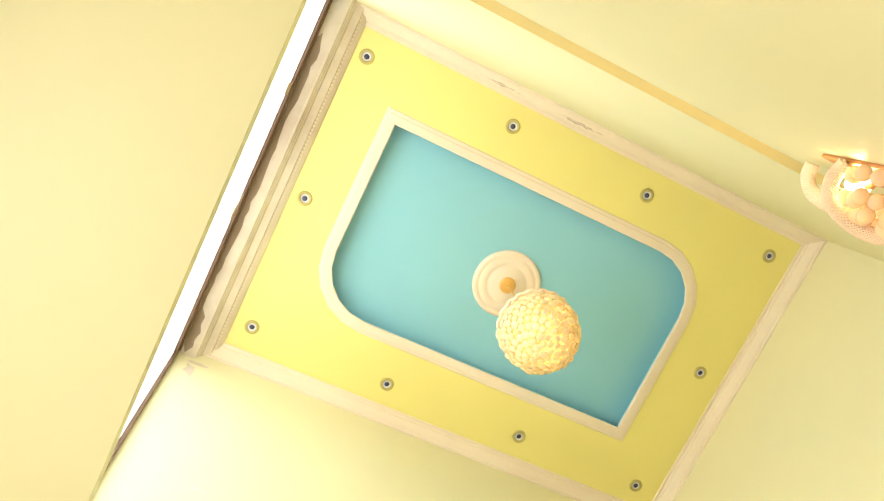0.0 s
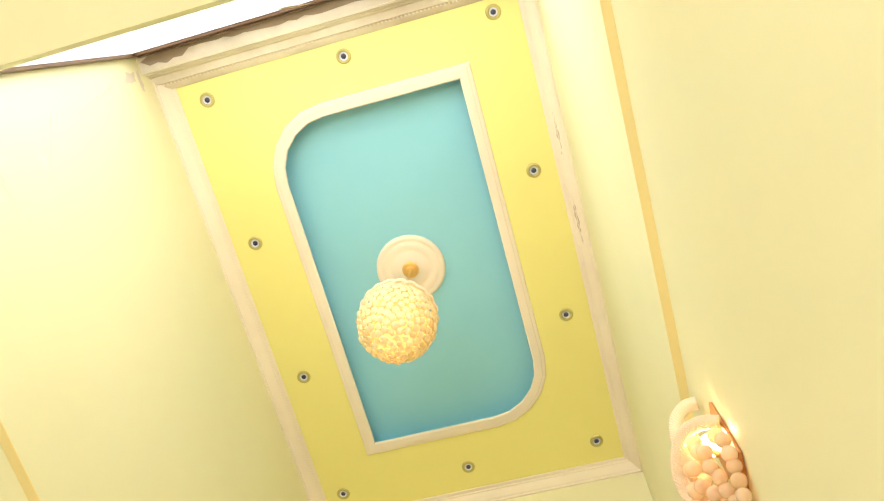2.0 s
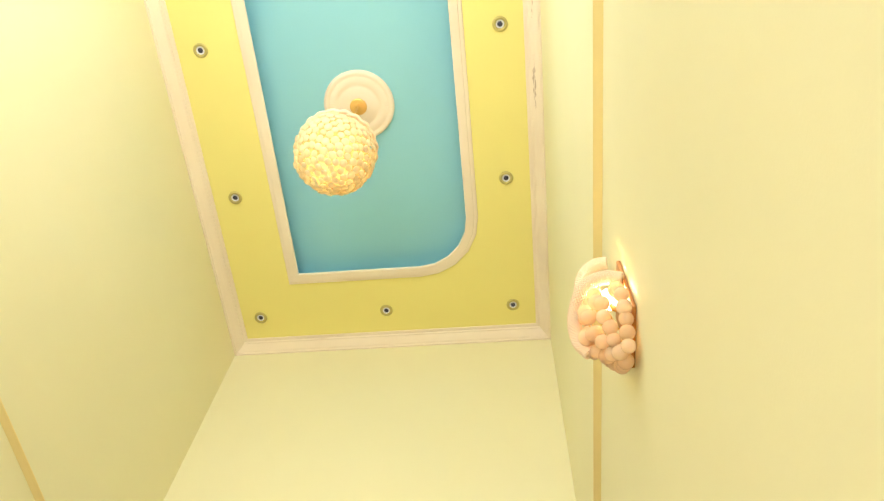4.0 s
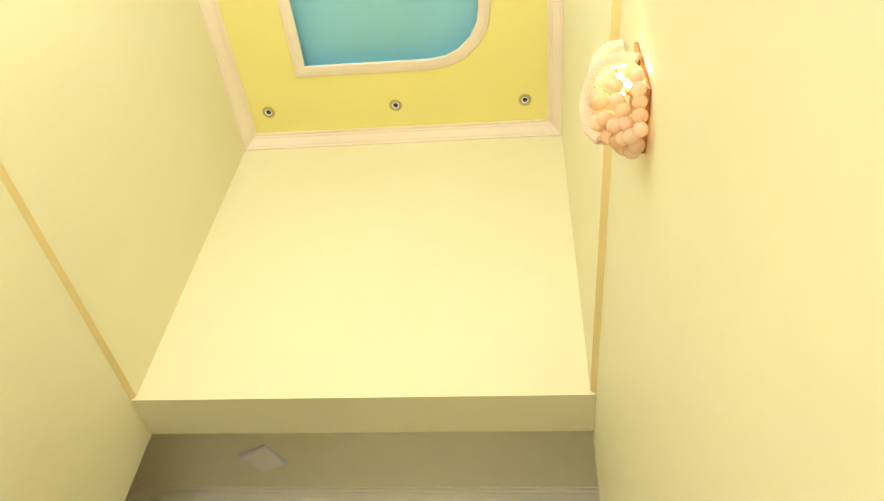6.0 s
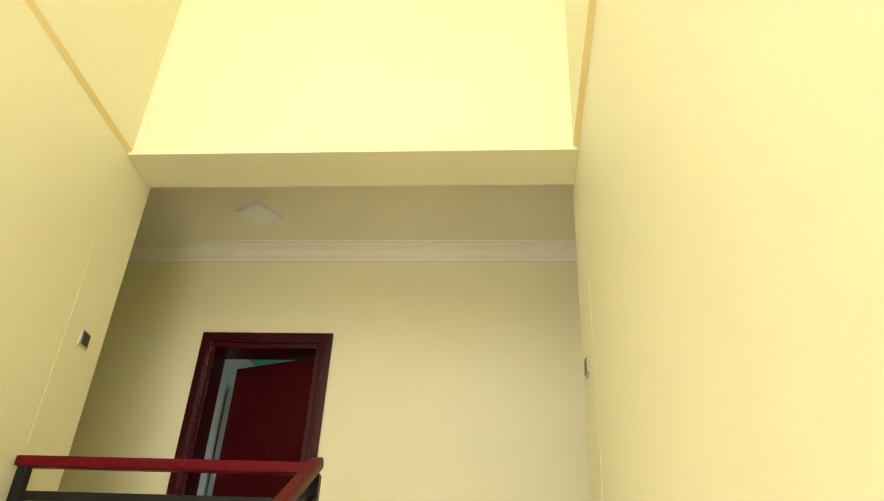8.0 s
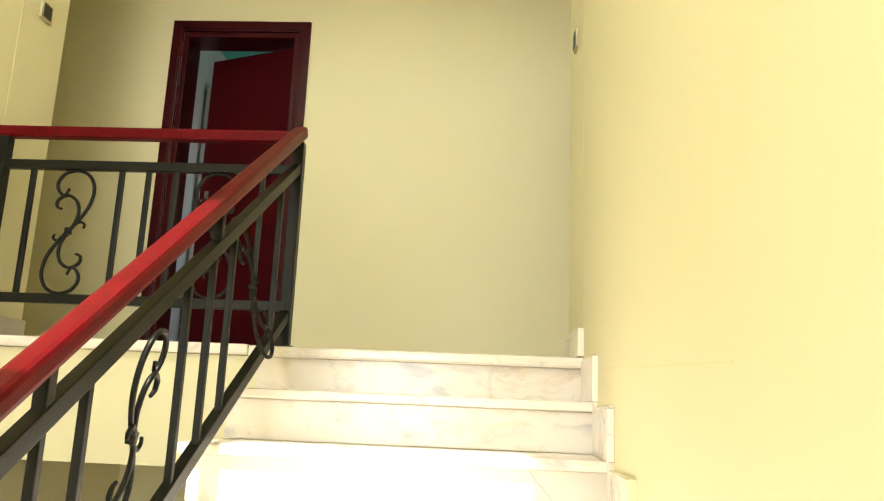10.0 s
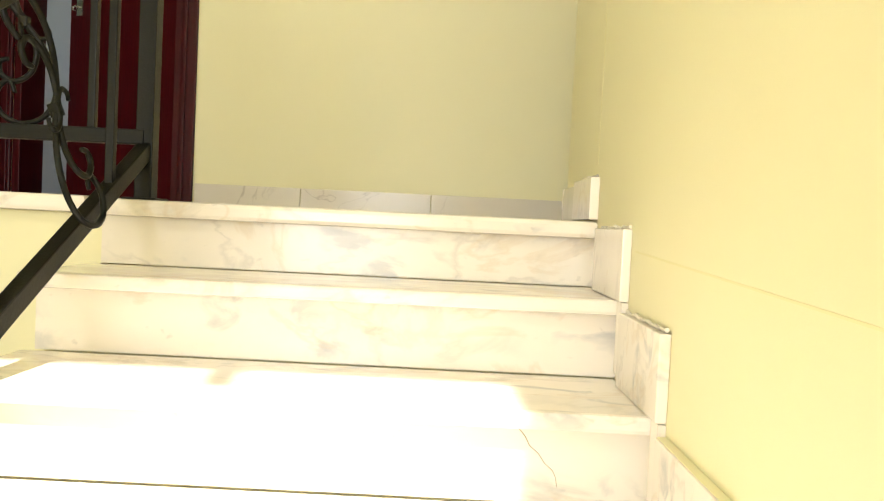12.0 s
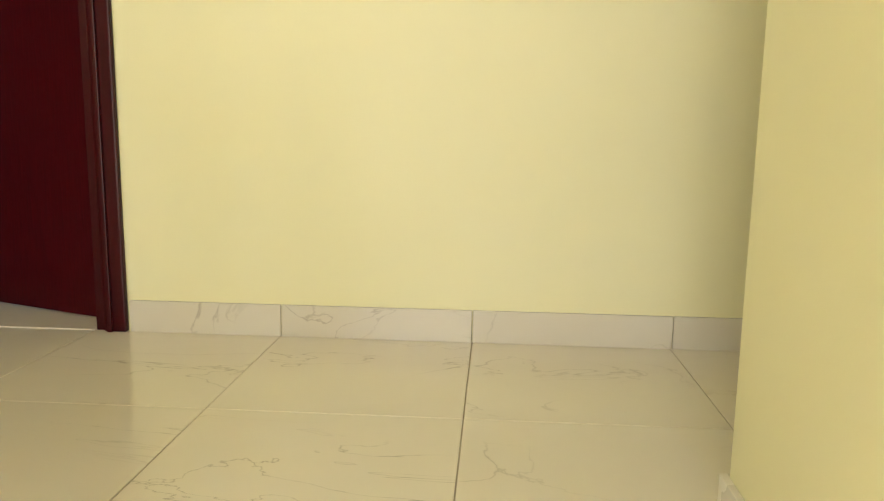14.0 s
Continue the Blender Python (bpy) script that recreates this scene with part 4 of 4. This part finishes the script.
# ---- pendant ----
def pendant():
    cx, cy, cz, R = -1.25, -1.70, 4.185, 0.222
    p = empty("pendant_lamp", (cx, cy, 5.17), "round pendant lamp covered in cream shells, hanging from a plaster rosette", "pendant lamp")

    def add(nm, bm, m, label="", smooth=True):
        return wpart(nm, bm, m, p, label, smooth)
    add("rosette", lathe(bmesh.new(), [(0.24, 5.17), (0.238, 5.155), (0.226, 5.146), (0.212, 5.145), (0.206, 5.148), (0.196, 5.148), (0.188, 5.143), (0.15, 5.142), (0.145, 5.144), (0.13, 5.144), (0.125, 5.141), (0.10, 5.139), (0.085, 5.132), (0.05, 5.130), (0.001, 5.130)], cx, cy, 0, 48), CREAM, "cream plaster ceiling rosette")
    add("canopy", lathe(bmesh.new(), [(0.058, 5.131), (0.057, 5.124), (0.050, 5.119), (0.028, 5.116), (0.024, 5.112), (0.008, 5.110), (0.006, 5.098), (0.001, 5.096)], cx, cy, 0, 28), GOLD, "brass ceiling cup", False)
    bm = bmesh.new()
    z = 5.1
    while z > cz + 0.13:
        a = 0 if int(round(z * 1000 / 26)) % 2 else math.pi / 2
        tube(bm, [(cx + 0.007 * math.cos(t) * math.cos(a), cy + 0.007 * math.cos(t) * math.sin(a), z - 0.013 + 0.017 * math.sin(t)) for t in [k * math.pi / 4 for k in range(8)]], 0.0022, 5, True)
        z -= 0.026
    add("chain", bm, GOLD, "brass chain")
    add("inner_bowl", lathe(bmesh.new(), [(R * 0.90 * math.cos(a), cz + R * 0.90 * math.sin(a)) for a in [radians(v) for v in range(-88, 41, 8)]], cx, cy, 0, 28), WEAVE, "tan woven inner bowl")
    bm = bmesh.new()
    bmesh.ops.create_uvsphere(bm, u_segments=12, v_segments=8, radius=0.05)
    bmesh.ops.translate(bm, verts=bm.verts, vec=(cx, cy, cz + 0.06))
    add("bulb", bm, BULB_DIM, "lit warm bulb")
    for k, (zz, rr) in enumerate(((0.135, 0.205), (0.115, 0.216), (0.095, 0.222))):
        bm = bmesh.new()
        tube(bm, [(cx + (rr + 0.004 * math.cos(20 * t)) * math.cos(t), cy + (rr + 0.004 * math.cos(20 * t)) * math.sin(t), cz + zz + 0.004 * math.sin(20 * t)) for t in [i * 2 * math.pi / 160 for i in range(160)]], 0.011, 6, True)
        add("rope_ring", bm, ROPE, "twisted rope rim")
    bm = bmesh.new()
    bmesh.ops.create_icosphere(bm, subdivisions=2, radius=0.0222)
    for v in bm.verts:
        v.co.z *= 0.40
    bead = finish(bm, "shell", SHELL, True)
    n = 250
    rnd = random.Random(4)
    for i in range(n):
        zz = -1 + (i + 0.5) / n * 1.42
        r = math.sqrt(1 - zz * zz)
        a = i * 2.39996
        d = Vector((r * math.cos(a), r * math.sin(a), zz))
        ob = new("shell", bead)
        q = (d + Vector((rnd.uniform(-.16, .16), rnd.uniform(-.16, .16), rnd.uniform(-.16, .16)))).to_track_quat("Z", "Y")
        ob.matrix_world = Matrix.LocRotScale(Vector((cx, cy, cz)) + d * R * rnd.uniform(0.98, 1.03), q, Vector((1, 1, 1)) * rnd.uniform(0.85, 1.1))
        under(p, ob)
    lamp = new("pendant_light", bpy.data.lights.new("pendant_light", "POINT"))
    lamp.data.energy = 2.2
    lamp.data.color = (1.0, 0.85, 0.62)
    lamp.data.shadow_soft_size = 0.05
    lamp.location = (cx, cy, cz - 0.06)


pendant()


# ---- wall lamp ----
def stud(bm, at, r):
    """A small eight-sided bead."""
    top, low = (bm.verts.new(at + Vector((0, 0, d * r))) for d in (1, -1))
    ring = [bm.verts.new(at + Vector((r * math.cos(a), r * math.sin(a), 0))) for a in (0.0, 1.257, 2.513, 3.770, 5.027)]
    for i in range(5):
        bm.faces.new((top, ring[i], ring[(i + 1) % 5]))
        bm.faces.new((low, ring[(i + 1) % 5], ring[i]))


def sconce():
    oy, oz = -1.862, 2.093
    s = empty("wall_lamp", (0, oy, oz), "lit wall lamp of peach glass bubbles wrapped in rope", "wall lamp")
    part("back_plate", boxes((-0.012, -0.0005, -0.105, 0.10, -0.13, 0.14), bevel=0.004), COPPER, s, "brown copper back plate")
    bm = bmesh.new()
    bmesh.ops.create_uvsphere(bm, u_segments=14, v_segments=10, radius=0.03)
    for v in bm.verts:
        v.co = Vector((v.co.x - 0.05, v.co.y - 0.04, v.co.z * 1.3 + 0.022))
    part("bulb", bm, BULB, s, "lit warm bulb", True)
    bm = bmesh.new()
    tube(bm, [(-0.012, -0.03, -0.03), (-0.045, -0.04, -0.03), (-0.055, -0.045, 0.02)], 0.009, 8)
    part("lamp_holder", bm, GOLD, s, "", True)
    for pts, w in ((((-0.016, -0.11, 0.015), (-0.07, -0.105, 0.038), (-0.125, -0.07, 0.036), (-0.155, 0.0, -0.005), (-0.150, 0.045, -0.06), (-0.122, 0.06, -0.105)), 0.017),
                   (((-0.014, 0.0, 0.32), (-0.05, 0.005, 0.32), (-0.09, 0.015, 0.28), (-0.11, 0.03, 0.215), (-0.11, 0.045, 0.15), (-0.095, 0.06, 0.09)), 0.018)):
        bm = bmesh.new()
        line = curve(pts, 16)
        tube(bm, line, w, 12)
        for i in range(1, len(line) - 1):
            ahead = (line[i + 1] - line[i - 1]).normalized()
            side = ahead.cross(Vector((0.3, 0.2, 0.9))).normalized()
            over = ahead.cross(side)
            for k in range(11):
                a = 2 * math.pi * (k + 0.5 * (i % 2)) / 11
                stud(bm, line[i] + (side * math.cos(a) + over * math.sin(a)) * w, 0.0056)
        part("rope", bm, ROPE, s, "thick rope of small peach beads", True)
    bm = bmesh.new()
    bmesh.ops.create_icosphere(bm, subdivisions=3, radius=0.0232)
    bubble = finish(bm, "bubble", PEACH, True)
    rows = ((0.05, 3, 0.095, -20, 50), (0.015, 4, 0.102, -45, 60), (-0.022, 5, 0.105, -80, 60), (-0.062, 6, 0.108, -85, 70), (-0.10, 5, 0.092, -85, 70), (-0.134, 5, 0.07, -85, 75), (-0.164, 4, 0.05, -80, 70), (-0.19, 3, 0.03, -70, 60))
    rnd = random.Random(9)
    for j, (z, n, r, a0, a1) in enumerate(rows):
        for i in range(n):
            a = radians(a0 + (a1 - a0) * i / (n - 1))
            ob = new("bubble", bubble)
            ob.parent = s
            ob.matrix_basis = Matrix.LocRotScale(Vector((-0.024 - r * math.cos(a), r * math.sin(a) * 1.05, z * 0.92 - 0.024 + rnd.uniform(-.008, .008))), None, Vector((1, 1, rnd.uniform(0.85, 1.05))) * rnd.uniform(0.88, 1.08))
    bm = bmesh.new()
    for k in range(7):
        a = radians(-80 + 150 * k / 6)
        tube(bm, curve([(-0.02 - 0.10 * math.cos(a), 0.10 * math.sin(a), 0.09), (-0.02 - 0.108 * math.cos(a), 0.108 * math.sin(a), -0.02), (-0.02 - 0.075 * math.cos(a), 0.075 * math.sin(a), -0.12), (-0.02, 0, -0.175)], 6), 0.0018, 5)
    part("wire_frame", bm, GOLD, s, "thin brass wire frame", True)
    lamp = new("wall_lamp_light", bpy.data.lights.new("wall_lamp_light", "POINT"))
    lamp.data.energy = 1.3
    lamp.data.color = (1.0, 0.78, 0.45)
    lamp.data.shadow_soft_size = 0.03
    lamp.location = (-0.045, oy - 0.085, oz + 0.025)


sconce()

# ---- floor tiles of the landing, last ----
ys = [0.309, 0.355, 0.985, Y_DOOR - 0.001]
xs = [-0.456 + 0.607 * k for k in range(-5, 4)]
made = {}
for y0, y1 in zip(ys, ys[1:]):
    for x0, x1 in zip(xs, xs[1:]):
        key = (round(y1 - y0, 3),)
        if key not in made:
            w, h = (x1 - x0) / 2 - 0.0013, (y1 - y0) / 2 - 0.0013
            made[key] = finish(boxes((-w, w, -h, h, -0.0118, 0.0), bevel=0.0015), "floor_tile", TILE)
        piece("floor_tile", made[key], floor_land, ((x0 + x1) / 2, (y0 + y1) / 2, 0.0))
